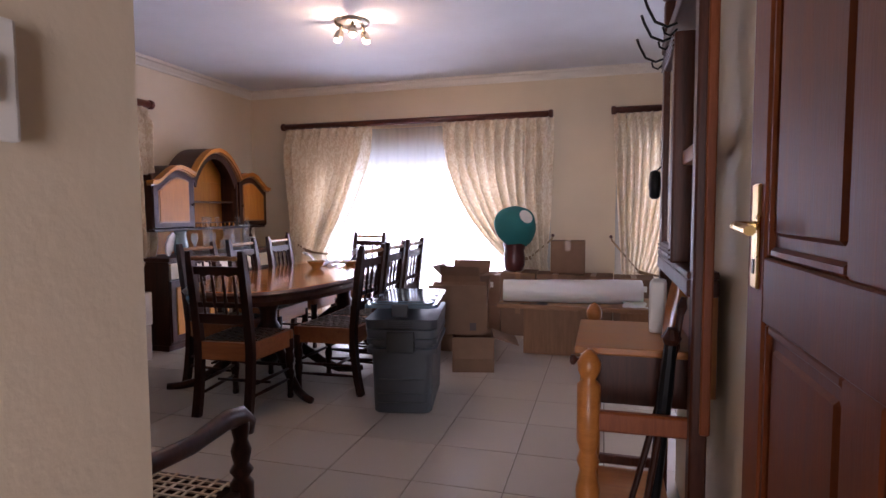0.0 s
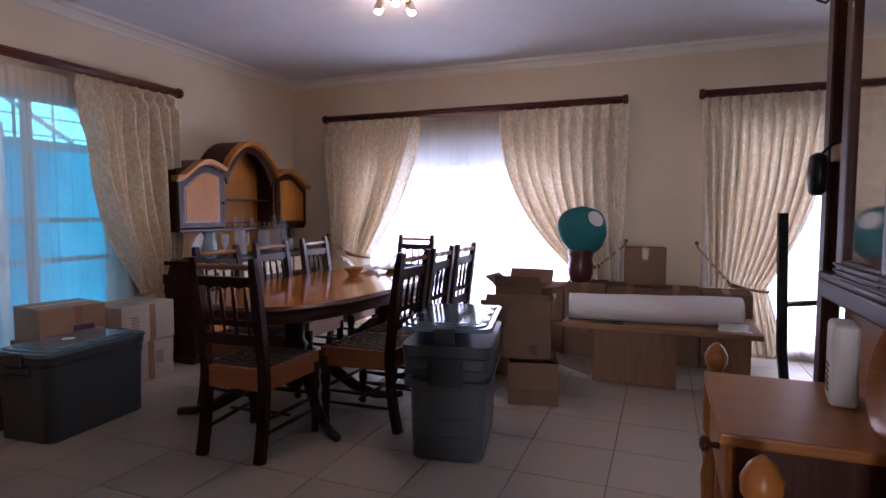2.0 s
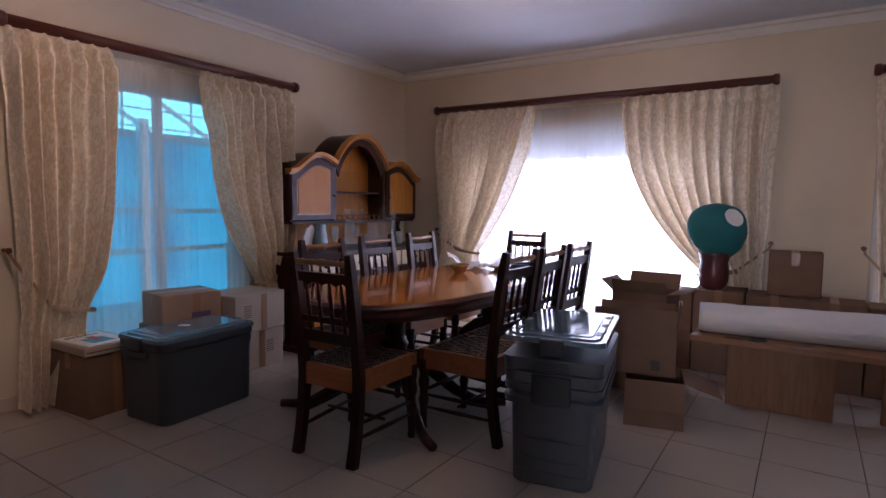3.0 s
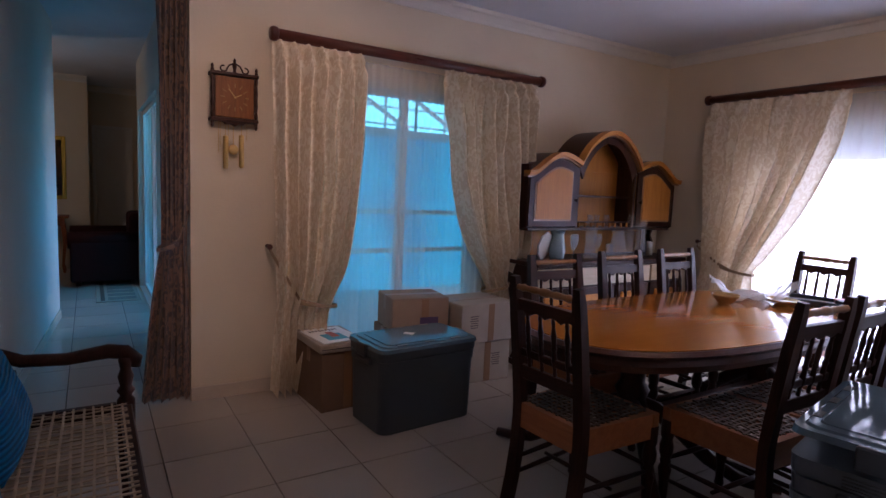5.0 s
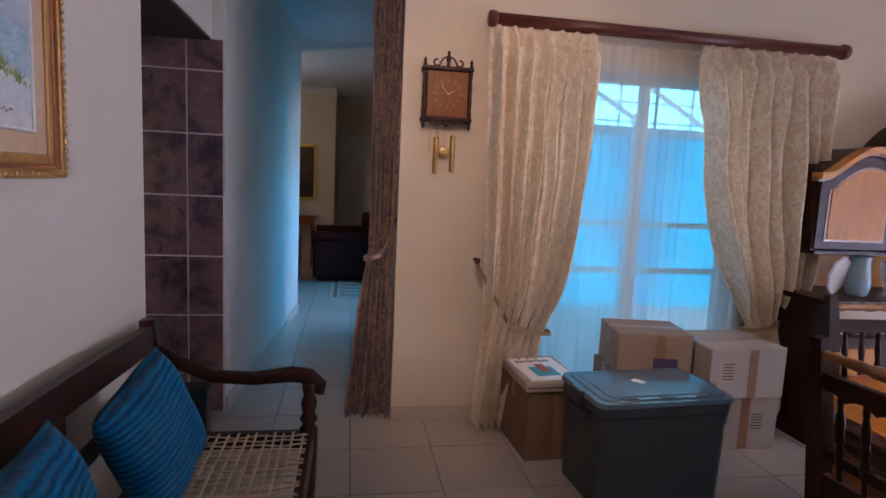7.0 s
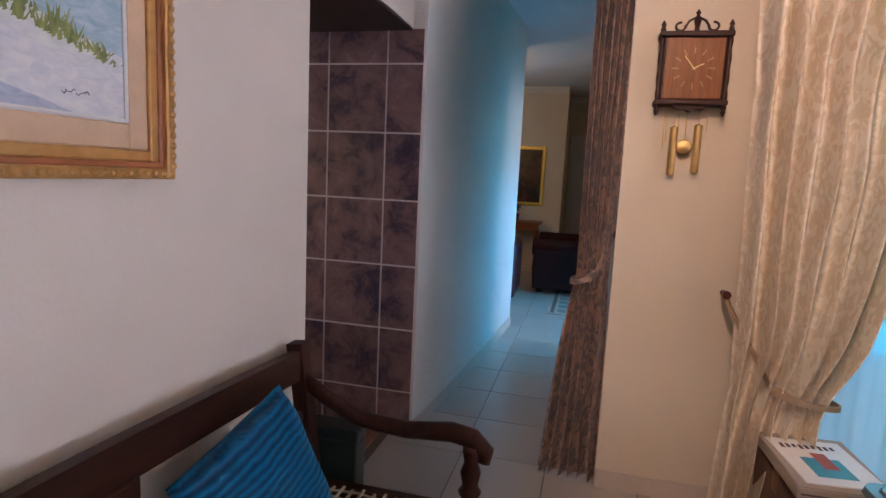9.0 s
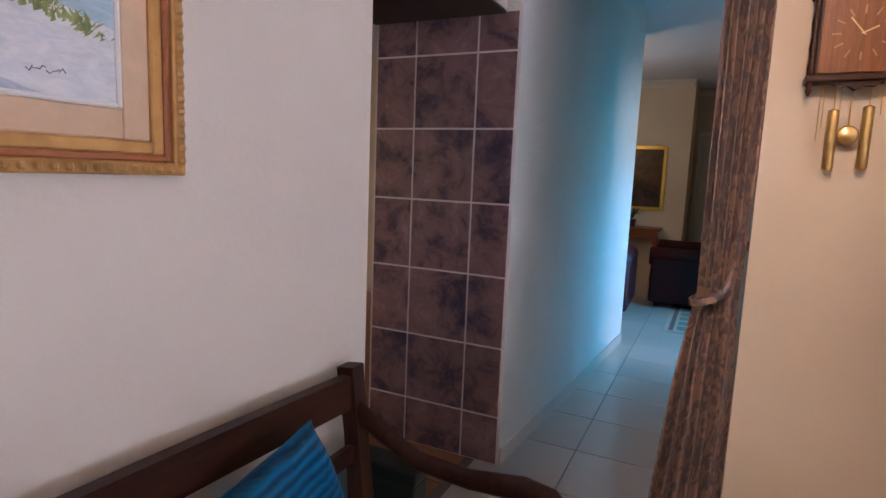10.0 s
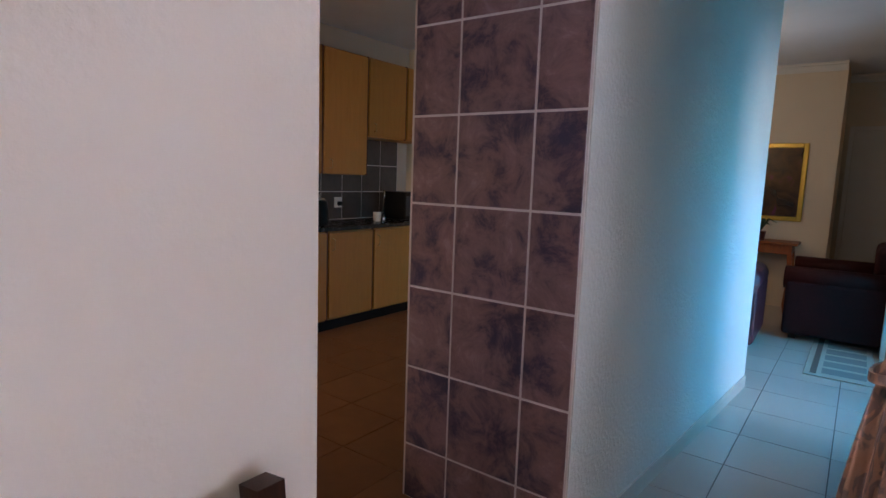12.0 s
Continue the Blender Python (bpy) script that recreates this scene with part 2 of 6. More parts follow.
pale_card = plain("pale_grey_cardboard", (0.39, 0.325, 0.265), 0.85, grain=14, amount=0.08)
tape = plain("brown_packing_tape", (0.26, 0.14, 0.07), 0.3, grain=40, amount=0.05)
print_ink = plain("faded_print", (0.10, 0.08, 0.08), 0.8)
brass = plain("aged_brass", (0.62, 0.42, 0.16), 0.28, 1.0, 25, 0.15)
chrome = plain("satin_chrome", (0.62, 0.58, 0.52), 0.25, 1.0, 25, 0.05)
black_metal = plain("black_iron", (0.012, 0.012, 0.013), 0.4, 0.6)
white_plastic = plain("white_plastic", (0.75, 0.74, 0.70), 0.35, amount=0.03)
white_frame = plain("white_window_frame", (0.78, 0.80, 0.80), 0.4, amount=0.03)

# ---- setting ----
CEIL = 2.68
XL, YB, YD = -4.75, 7.38, 1.86      # patio wall face, garden wall face, door wall far face
XS = -0.28                          # stub wall beside the door


def wall(name, x0, y0, x1, y1, mat, holes=(), z1=CEIL, along="x", label="", z0=0.0):
    """A thick wall with openings (a, b, low, high) along its length."""
    bm = bmesh.new()
    lo, hi = (x0, x1) if along == "x" else (y0, y1)

    def piece(a, b, c, d):
        if b - a < 1e-4 or d - c < 1e-4:
            return
        if along == "x":
            box(bm, a, y0, c, b, y1, d)
        else:
            box(bm, x0, a, c, x1, b, d)
    at = lo
    for a, b, c, d in sorted(holes):
        piece(at, a, z0, z1)
        piece(a, b, z0, c)
        piece(a, b, d, z1)
        at = b
    piece(at, hi, z0, z1)
    bmesh.ops.remove_doubles(bm, verts=bm.verts, dist=1e-5)
    return tagged(obj(name, bm, mat), label or "cream painted plaster wall of the dining room", "wall", "", "structure")


WB = (-3.95, -1.45, 0.08, 1.99)
WC = (-0.35, 1.45, 0.08, 1.99)
WL = (3.94, 5.22, 0.05, 2.035)
wall("wall_garden", -5.0, YB, 3.0, YB + 0.24, wall_paint, [WB, WC])
wall("wall_patio", XL - 0.24, 3.12, XL, YB, wall_paint, [WL], along="y")
wall("wall_bench", -3.888, 1.90, -1.42, 2.115, bench_paint, label="pale rough plaster wall behind the bench")
wall("wall_door_west", -1.42, 1.74, -1.25, YD, wall_paint)
wall("wall_door", -1.10, 1.74, XS, YD, wall_paint, [(-1.10, -0.30, 0, 2.08)], label="cream wall round the entrance door")
wall("wall_jamb", -1.25, 1.1, -1.10, YD, wall_paint, along="y", label="grey-cream wall return beside the entrance door")
wall("wall_stub", XS, 1.86, XS + 0.14, 4.05, wall_paint, along="y", label="cream wall behind the hall stand")
wall("wall_side", 2.8, 4.05, 3.0, YB, wall_paint, along="y")
wall("wall_stub_return", XS + 0.14, 3.91, 3.0, 4.05, wall_paint)
wall("wall_lobby_east", XS, -0.8, XS + 0.14, 1.74, wall_paint, along="y", label="cream lobby wall")
# the opening in the south wall is assumed, made for the lobby fill
wall("wall_lobby_south", -1.9, -0.94, XS + 0.14, -0.8, wall_paint, [(-0.98, -0.32, 0, 2.1)], label="cream lobby wall")
wall("wall_lobby_west", -1.9, -0.8, -1.78, 1.1, wall_paint, along="y", label="cream lobby wall")
wall("wall_lobby_north", -1.78, 1.0, -1.25, 1.1, wall_paint, label="cream lobby wall")
# lintel over the kitchen opening and the tiled pillar beside it
wall("wall_lintel", -4.93, 1.45, -3.888, 2.115, bench_paint, z0=2.07, label="pale plaster lintel over the kitchen opening")
ps = wall("wall_passage_south", -2.47, -0.155, 0, 0, passage_paint, label="pale rough plaster passage wall in blue light")
ps.matrix_basis = pose(-4.937, 2.185, 0, 0, 0, -4.2)
wall("wall_pillar", -5.06, 1.452, -4.94, 2.03, passage_paint, label="pillar between kitchen and passage")
wall("wall_passage_north", -8.95, 3.12, XL - 0.24, 3.26, passage_paint, [(-8.8, -6.7, 0.02, 2.1)], label="passage wall with a glazed patio door")
# living room beyond the passage
wall("wall_living_west", -10.74, -1.2, -10.6, 2.62, wall_paint, along="y", label="cream wall of the far living room")
wall("wall_living_recess", -11.5, 2.50, -10.74, 2.62, wall_paint, label="cream return wall in the far living room")
wall("wall_living_far", -11.64, 2.50, -11.5, 3.94, wall_paint, along="y", label="cream wall of the far recess")
wall("wall_living_north", -11.5, 3.8, -8.81, 3.94, wall_paint, label="cream wall of the far living room")
wall("wall_living_return", -8.95, 3.26, -8.81, 3.8, wall_paint, along="y", label="cream wall of the far living room")
wall("wall_living_south", -10.6, -1.34, -8.0, -1.2, wall_paint, label="cream wall of the far living room")
# kitchen
wall("wall_kitchen_west", -8.14, -1.2, -8.0, 2.2, wall_paint, along="y", label="kitchen wall")
wall("wall_kitchen_south", -8.0, -1.34, -1.9, -1.2, wall_paint, label="kitchen wall")
# the opening in the east wall is assumed, made for the kitchen fill
wall("wall_kitchen_east", -2.04, -1.2, -1.9, 1.9, wall_paint, [(-0.2, 1.0, 1.0, 2.0)], along="y", label="kitchen wall")

tagged(obj("ceiling", cube(-13, -1.4, CEIL, 3.1, YB + 0.3, CEIL + 0.12), ceiling_paint), "smooth white painted ceiling", "ceiling", "", "structure")
floor = tagged(obj("floor", cube(-13, -1.4, -0.15, 3.1, YB + 0.3, -0.006), grout), "beige ceramic floor tiles with dark joints", "floor", "", "structure")
ground = tagged(obj("ground", cube(-400, -400, -0.4, 400, 400, -0.16), plain("pale_paving", (0.45, 0.42, 0.37), 0.9)), "pale sunlit paving outside", "ground", "", "structure")


def cornice(name, a, b, inward):
    """A coved strip under the ceiling from a to b."""
    prof = [(0, 0), (0.012, 0), (0.018, 0.02), (0.05, 0.055), (0.075, 0.062), (0.085, 0.085), (0, 0.085)]
    bm = bmesh.new()
    rings = [[bm.verts.new((p[0] + inward[0] * u, p[1] + inward[1] * u, CEIL - 0.087 + v)) for u, v in prof] for p in (a, b)]
    n = len(prof)
    for i in range(n):
        bm.faces.new((rings[0][i], rings[0][(i + 1) % n], rings[1][(i + 1) % n], rings[1][i]))
    bm.faces.new(rings[0])
    bm.faces.new(rings[1][::-1])
    bmesh.ops.recalc_face_normals(bm, faces=bm.faces)
    return tagged(obj(name, bm, cornice_paint), "white coved cornice under the ceiling", "cornice", "", "structure")


cornice("trim_cornice_garden", (XL, YB), (2.8, YB), (0, -1))
cornice("trim_cornice_patio", (XL, 3.12), (XL, YB), (1, 0))
cornice("trim_cornice_bench", (-4.9, 2.115), (-1.13, 2.115), (0, 1))

# outside: a glowing backdrop as the garden beyond two windows, a glowing blue patio beyond the third
# plain white sheet that glows by itself, in place of a sunlit garden
tagged(obj("backdrop_garden", cube(-9, 11.0, -0.2, 7, 11.05, 4.5), glow("glowing_garden_backdrop", (1.0, 1.0, 1.0), 5.0)), "plain white glowing backdrop in place of the sunlit garden outside", "backdrop", "", "structure")

# emission stands in for blue daylight on the patio wall, roof sheets and gap
patio_glow = glow("glowing_blue_patio_wall", (0.02, 0.40, 0.62), 3.0)
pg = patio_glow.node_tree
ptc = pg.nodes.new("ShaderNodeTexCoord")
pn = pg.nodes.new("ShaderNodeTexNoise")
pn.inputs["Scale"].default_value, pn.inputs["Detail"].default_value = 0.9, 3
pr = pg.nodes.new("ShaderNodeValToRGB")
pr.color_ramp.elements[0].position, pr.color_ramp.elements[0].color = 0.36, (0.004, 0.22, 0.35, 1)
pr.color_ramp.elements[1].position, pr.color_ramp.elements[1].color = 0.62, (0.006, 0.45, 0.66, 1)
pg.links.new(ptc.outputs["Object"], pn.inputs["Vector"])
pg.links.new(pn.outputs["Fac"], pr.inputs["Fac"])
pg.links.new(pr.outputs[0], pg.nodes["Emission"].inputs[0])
outside = thing("patio", (0, 0, 0), 0, "covered patio behind the window, its wall, roof and gap glowing blue in place of daylight", "patio", "", "structure")
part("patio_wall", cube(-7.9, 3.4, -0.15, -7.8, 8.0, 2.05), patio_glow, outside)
part("patio_roof", cube(-7.9, 3.4, 2.84, -5.1, 8.0, 2.85), glow("glowing_blue_roof", (0.06, 0.62, 0.95), 3.0), outside)
for k in range(5):
    part("rafter", cube(-7.8, 3.7 + 0.75 * k, 2.71, -5.1, 3.76 + 0.75 * k, 2.83), white_frame, outside)
for k in range(4):
    part("purlin", cube(-7.5 + 0.62 * k, 3.4, 2.66, -7.45 + 0.62 * k, 8.0, 2.71), white_frame, outside)
part("gap_glow", cube(-7.88, 3.4, 2.05, -7.87, 8.0, 2.80), glow("glowing_sky_gap", (0.22, 0.88, 1.0), 5.5), outside)
for k in range(3):
    part("roof_batten", cube(-7.86, 3.4, 2.14 + 0.22 * k, -7.84, 8.0, 2.16 + 0.22 * k), white_frame, outside)
for k in range(9):
    part("roof_strut", cube(-7.835, 3.6 + 0.45 * k, 2.06, -7.82, 3.63 + 0.45 * k, 2.80), dark_plastic if k % 3 == 0 else white_frame, outside)
for k in range(6):
    part("lean_to_rafter", sweep([(-7.83, 3.5 + 0.8 * k, 2.72), (-7.83, 4.6 + 0.8 * k, 2.10)], (0.035, 0.05), square=True), white_frame, outside)
part("gutter", cube(-7.8, 3.4, 1.98, -7.68, 8.0, 2.08, 0.02), plain("blue_shaded_gutter", (0.25, 0.35, 0.40), 0.6), outside)
for k in range(3):
    part("patio_post", cube(-7.6, 4.6 + 1.3 * k, -0.15, -7.5, 4.7 + 1.3 * k, 2.2), white_frame, outside)


def window(name, a0, a1, z0, z1, place, label, bars_v, bars_h):
    """A window in the local xz plane; place puts it into the wall."""
    w = new(name)
    w.matrix_basis = place
    tagged(w, label, "window", "", "structure")
    t = 0.045
    for n, b in (("window_frame", (a0, -0.03, z0, a0 + t, 0.03, z1)), ("window_frame", (a1 - t, -0.03, z0, a1, 0.03, z1)),
                 ("window_frame", (a0 + t, -0.03, z1 - t, a1 - t, 0.03, z1)), ("window_frame", (a0 + t, -0.03, z0, a1 - t, 0.03, z0 + t))):
        part(n, cube(*b, bevel=0.004), white_frame, w)
    for v in bars_v:
        part("mullion", cube(v - 0.028, -0.026, z0 + t, v + 0.028, 0.026, z1 - t, bevel=0.004), white_frame, w)
    for i, h in enumerate(bars_h):
        part("glazing_bar", cube(a0 + t, -0.018, h - 0.016, a1 - t, 0.018, h + 0.016, bevel=0.003), white_frame, w)
    g = part("pane", cube(a0 + t, -0.004, z0 + t, a1 - t, 0.004, z1 - t), glass, w)
    g.visible_shadow = False
    return w


gm = Mat("window_glass", (1, 1, 1), 0.02)
gm.set("Transmission Weight", 1.0).set("IOR", 1.05)
glass = gm.m
window("window_1", WB[0], WB[1], WB[2], WB[3], pose(0, YB + 0.12, 0), "white-framed glazed garden doors behind sheers", [-2.7], [])
blind_cloth = cloth("white_blind_cloth", (0.62, 0.62, 0.60), 0.05, None, 0, 0.22)
blind = thing("roller_blind", (0, YB + 0.17, 0), 0, "white roller blind partly let down outside the garden doors", "blind")
part("slack", cube(WB[0] + 0.05, 0, 1.72, WB[1] - 0.05, 0.003, 1.925), blind_cloth, blind)
part("bottom_bar", cube(WB[0] + 0.05, -0.008, 1.705, WB[1] - 0.05, 0.01, 1.722, 0.003), white_frame, blind)
part("roller", rod((WB[0] + 0.05, 0.0, 1.945), (WB[1] - 0.05, 0.0, 1.945), 0.02, 12), white_frame, blind)
window("window_2", WC[0], WC[1], WC[2], WC[3], pose(0, YB + 0.12, 0), "white-framed garden window behind a drape", [0.55], [])
window("window_3", WL[0], WL[1], WL[2], WL[3], pose(XL - 0.12, 0, 0, 0, 0, 90), "white-framed cottage-pane door to the glowing blue patio", [4.57], [1.17, 0.885])
window("window_4", -8.8, -6.7, 0.02, 2.1, pose(0, 3.2, 0), "glazed passage doors to the patio", [-7.75], [])

# skirting tiles
def skirt(name, a, b):
    x0, x1 = sorted((a[0], b[0]))
    y0, y1 = sorted((a[1], b[1]))
    return tagged(obj(name, cube(x0, y0, 0, x1, y1, 0.085, 0.003), skirt_tile), "beige tile skirting along the wall", "skirting", "", "structure")


skirt_tile = tile_mat("beige_skirting_tile", (0.5, 0.45, 0.38), [(0.3, (0.46, 0.38, 0.30)), (0.7, (0.56, 0.47, 0.38))], 0.35)
skirt("baseboard_patio", (XL, 3.12), (XL + 0.010, YB))
skirt("baseboard_garden", (XL + 0.01, YB - 0.010), (2.8, YB))
skirt("baseboard_bench", (-3.888, 2.115), (-1.42, 2.125))
bs = skirt("baseboard_passage", (-2.47, 0), (0, 0.010))
bs.matrix_basis = pose(-4.937, 2.185, 0, 0, 0, -4.2)
# thin dark sheet added below the lintel; its colour carries the underside's shade
tagged(obj("trim_soffit", cube(-4.928, 1.45, 2.058, -3.890, 2.112, 2.068), plain("dark_brown_soffit_shade", (0.06, 0.04, 0.034), 0.5)), "dark brown sheet added under the kitchen lintel, its shade put into the colour", "soffit", "", "structure")

# ---- dining table and chairs ----
cane = plain("dark_woven_leather_thong", (0.10, 0.070, 0.052), 0.5, grain=60, amount=0.3)
seat_wood = timber("orange_brown_seat_rail", (0.27, 0.085, 0.028), (0.46, 0.165, 0.055), 0.35, axis=0, coat=0.2)
gold_wood = timber("worn_honey_turning", (0.22, 0.09, 0.03), (0.45, 0.22, 0.08), 0.3, axis=0, coat=0.4)


def turned(h, r):
    """A turned front leg of height h."""
    p = [(0.6, 0), (0.75, 0.03), (0.62, 0.10), (0.72, 0.3), (1.0, 0.44), (0.7, 0.5), (0.85, 0.53), (0.7, 0.56), (1.0, 0.62), (1.05, 0.7), (0.8, 0.78), (1.0, 0.82), (1.0, 1.0)]
    return [(r * a, h * b) for a, b in p]


def weave(bm, x0, x1, y0, y1, z, n, m, r=0.0035, slack=0.0):
    """Thongs laid across a seat both ways."""
    for i in range(n):
        x = x0 + (x1 - x0) * (i + 0.5) / n
        pts = [(x + random.uniform(-1, 1) * slack, y0 + (y1 - y0) * j / 6, z + 0.003 * (-1) ** (i + j) - slack * math.sin(math.pi * j / 6)) for j in range(7)]
        sweep(pts, (r * 2.4, r * 1.4), bm=bm, square=True)
    for i in range(m):
        y = y0 + (y1 - y0) * (i + 0.5) / m
        pts = [(x0 + (x1 - x0) * j / 6, y + random.uniform(-1, 1) * slack, z + 0.003 * (-1) ** (i + j + 1) - slack * math.sin(math.pi * j / 6)) for j in range(7)]
        sweep(pts, (r * 2.4, r * 1.4), bm=bm, square=True, up=(0, 0, 1))
    return bm


def chair_model():
    c = thing("dining_chair", (0, 0, 0), 0, "dark-stained dining chair with spindle back and woven thong seat", "chair", "chairs round the dining table")
    hw, fw, yb, yf, sh = 0.172, 0.205, -0.17, 0.235, 0.455
    back = lambda z: yb - 0.075 * max(0, (z - 0.42) / 0.6) ** 1.2
    for s in (-1, 1):
        zs = [0, 0.12, 0.25, 0.38, 0.45, 0.55, 0.68, 0.82, 0.95, 1.01]
        part("back_leg", sweep([(s * hw, back(z) - 0.05 * max(0, 1 - z / 0.42) ** 2, z) for z in zs], [(0.041, 0.048)] * 8 + [(0.038, 0.040), (0.028, 0.032)], square=True, up=(1, 0, 0)), dark_wood, c)
        part("front_leg", lathe(turned(0.40, 0.029), 12, pose(s * fw, yf, 0)), dark_wood, c, smooth=True)
    f = bmesh.new()
    for s in (-1, 1):
        sweep([(s * hw, yb, sh - 0.052), (s * fw, yf, sh - 0.052)], (0.034, 0.108), bm=f, square=True)
    sweep([(-fw - 0.02, yf, sh - 0.052), (fw + 0.02, yf, sh - 0.052)], (0.036, 0.108), bm=f, square=True)
    sweep([(-hw, yb, sh - 0.052), (hw, yb, sh - 0.052)], (0.032, 0.108), bm=f, square=True)
    part("seat_frame", f, seat_wood, c, "orange-brown wooden seat rail")
    random.seed(3)
    part("seat", weave(bmesh.new(), -0.185, 0.185, yb + 0.01, yf - 0.005, sh + 0.006, 13, 13, 0.0045), cane, c, "dark woven thong seat")["kind"] = "stuff"
    # back: rolled top bar, scalloped rail, spindles, lower rail
    zt = 0.965
    prof = [(0.012, 0), (0.014, 0.06), (0.011, 0.09), (0.017, 0.14), (0.012, 0.2), (0.016, 0.34), (0.012, 0.4), (0.018, 0.46), (0.018, 0.54), (0.012, 0.6), (0.016, 0.66), (0.012, 0.8), (0.017, 0.86), (0.011, 0.91), (0.014, 0.94), (0.012, 1)]
    part("top_bar", rod((-hw, back(zt), zt), (hw, back(zt), zt), 0.014, 10, profile=prof), gold_wood, c, "turned honey-brown top bar", smooth=True)
    n = 24
    outl = [(-hw + 0.34 * i / n * 1.0, 0.0 + 0.016 * abs(math.sin(i / n * math.pi * 4))) for i in range(n + 1)]
    outl = [(u * 1.0, v) for u, v in outl] + [(hw, 0.062), (-hw, 0.062)]
    tilt = Matrix.Rotation(radians(-7), 4, "X")
    part("back_rail", plate([(u, -0.016 + v) for u, v in outl], 0.02, Matrix.Translation((0, back(0.87) - 0.01, 0.87)) @ tilt.inverted()), dark_wood_x, c)
    part("lower_rail", cube(-hw, -0.01, -0.03, hw, 0.012, 0.03, 0.003, m=Matrix.Translation((0, back(0.60), 0.60)) @ tilt.inverted()), dark_wood_x, c)
    sp = [(0.007, 0), (0.009, 0.08), (0.007, 0.14), (0.012, 0.3), (0.009, 0.46), (0.013, 0.5), (0.009, 0.54), (0.012, 0.7), (0.007, 0.86), (0.009, 0.92), (0.007, 1)]
    for k in range(4):
        x = -0.108 + 0.072 * k
        part("spindle", rod((x, back(0.62), 0.62), (x, back(0.87), 0.87), 0.01, 8, profile=sp), dark_wood, c, smooth=True)
    part("mid_rail", cube(-hw, -0.008, -0.016, hw, 0.008, 0.016, 0.003, m=Matrix.Translation((0, back(0.685), 0.685)) @ tilt.inverted()), dark_wood_x, c)
    for s in (-1, 1):
        for z in (0.13, 0.2):
            part("stretcher", rod((s * hw, yb - 0.02, z), (s * fw, yf, z), 0.009, 8, profile=[(0.008, 0), (0.012, 0.5), (0.008, 1)]), dark_wood, c, smooth=True)
    part("stretcher", rod((-fw + 0.02, 0.02, 0.165), (fw - 0.02, 0.02, 0.165), 0.009, 8, profile=[(0.008, 0), (0.012, 0.5), (0.008, 1)]), dark_wood, c, smooth=True)
    part("stretcher", rod((-fw, yf, 0.22), (fw, yf, 0.22), 0.009, 8, profile=[(0.008, 0), (0.013, 0.5), (0.008, 1)]), dark_wood, c, smooth=True)
    return c


chair = chair_model()
seats = [(-2.80, 4.37, 3), (-2.375, 4.94, 88), (-2.37, 5.36, 91), (-2.375, 5.84, 89), (-3.29, 4.87, -92), (-3.35, 5.50, -90), (-3.37, 6.10, -89), (-3.10, 6.86, 178)]
chair.matrix_basis = pose(seats[0][0], seats[0][1], 0, 0, 0, seats[0][2])
for x, y, a in seats[1:]:
    copy_thing(chair, pose(x, y, 0, 0, 0, a))


rim_wood = timber("red_brown_table_rim", (0.045, 0.014, 0.008), (0.13, 0.042, 0.020), 0.3, axis=1, spec=0.4)


def dining_table():
    t = thing("dining_table", (-2.96, 5.54, 0), 0, "polished honey-wood oval dining table with dark edge on two pedestals", "table")
    hw, hl, h = 0.545, 1.24, 0.735

    def oval(k):
        pts = []
        for i in range(72):
            a = 2 * math.pi * i / 72
            c, s = math.cos(a), math.sin(a)
            e = 2 / 2.7
            pts.append((math.copysign(abs(c) ** e, c) * (hw - k), math.copysign(abs(s) ** e, s) * (hl - k)))
        return pts

    def slab(k0, z0, k1, z1, k2=None):
        bm = bmesh.new()
        rings = [[bm.verts.new((x, y, z)) for x, y in oval(k)] for k, z in ((k0, z0), (k1, (z0 + z1) / 2), (k2 if k2 is not None else k0, z1))]
        n = 72
        for a, b in zip(rings, rings[1:]):
            for i in range(n):
                bm.faces.new((a[i], a[(i + 1) % n], b[(i + 1) % n], b[i]))
        bm.faces.new(rings[0][::-1])
        bm.faces.new(rings[-1])
        return bm
    part("tabletop", slab(0.030, h - 0.02, 0.030, h), honey_wood_y, t, "glossy honey-coloured top")
    part("edge", slab(0.012, h - 0.036, 0.0, h - 0.003, 0.02), rim_wood, t, "dark moulded rim")
    part("apron", slab(0.034, h - 0.098, 0.020, h - 0.036), rim_wood, t, "reddish-brown apron under the rim")
    for y in (-0.62, 0.62):
        col = [(0.05, 0.13), (0.085, 0.2), (0.105, 0.3), (0.07, 0.36), (0.085, 0.4), (0.06, 0.44), (0.062, 0.52), (0.09, 0.58), (0.07, 0.62), (0.12, h - 0.085)]
        p = part("pedestal", lathe(col, 18, pose(0, y, 0)), dark_wood, t, smooth=True)
        for sx in (-1, 1):
            for sy in (-1, 1):
                d = Vector((sx * 0.465, sy * 0.335))
                pts = [(d.x * k, y + d.y * k, z) for k, z in ((0.05, 0.33), (0.2, 0.31), (0.42, 0.22), (0.65, 0.11), (0.88, 0.04), (1.05, 0.026), (1.2, 0.028))]
                part("foot", sweep(pts, [(0.07, 0.09), (0.065, 0.085), (0.06, 0.08), (0.055, 0.07), (0.055, 0.06), (0.06, 0.05), (0.05, 0.045)], 8), dark_wood, p, smooth=True)
    part("stretcher", cube(-0.03, -0.55, 0.2, 0.03, 0.55, 0.27, 0.008), dark_wood, t)
    return t


dining_table()

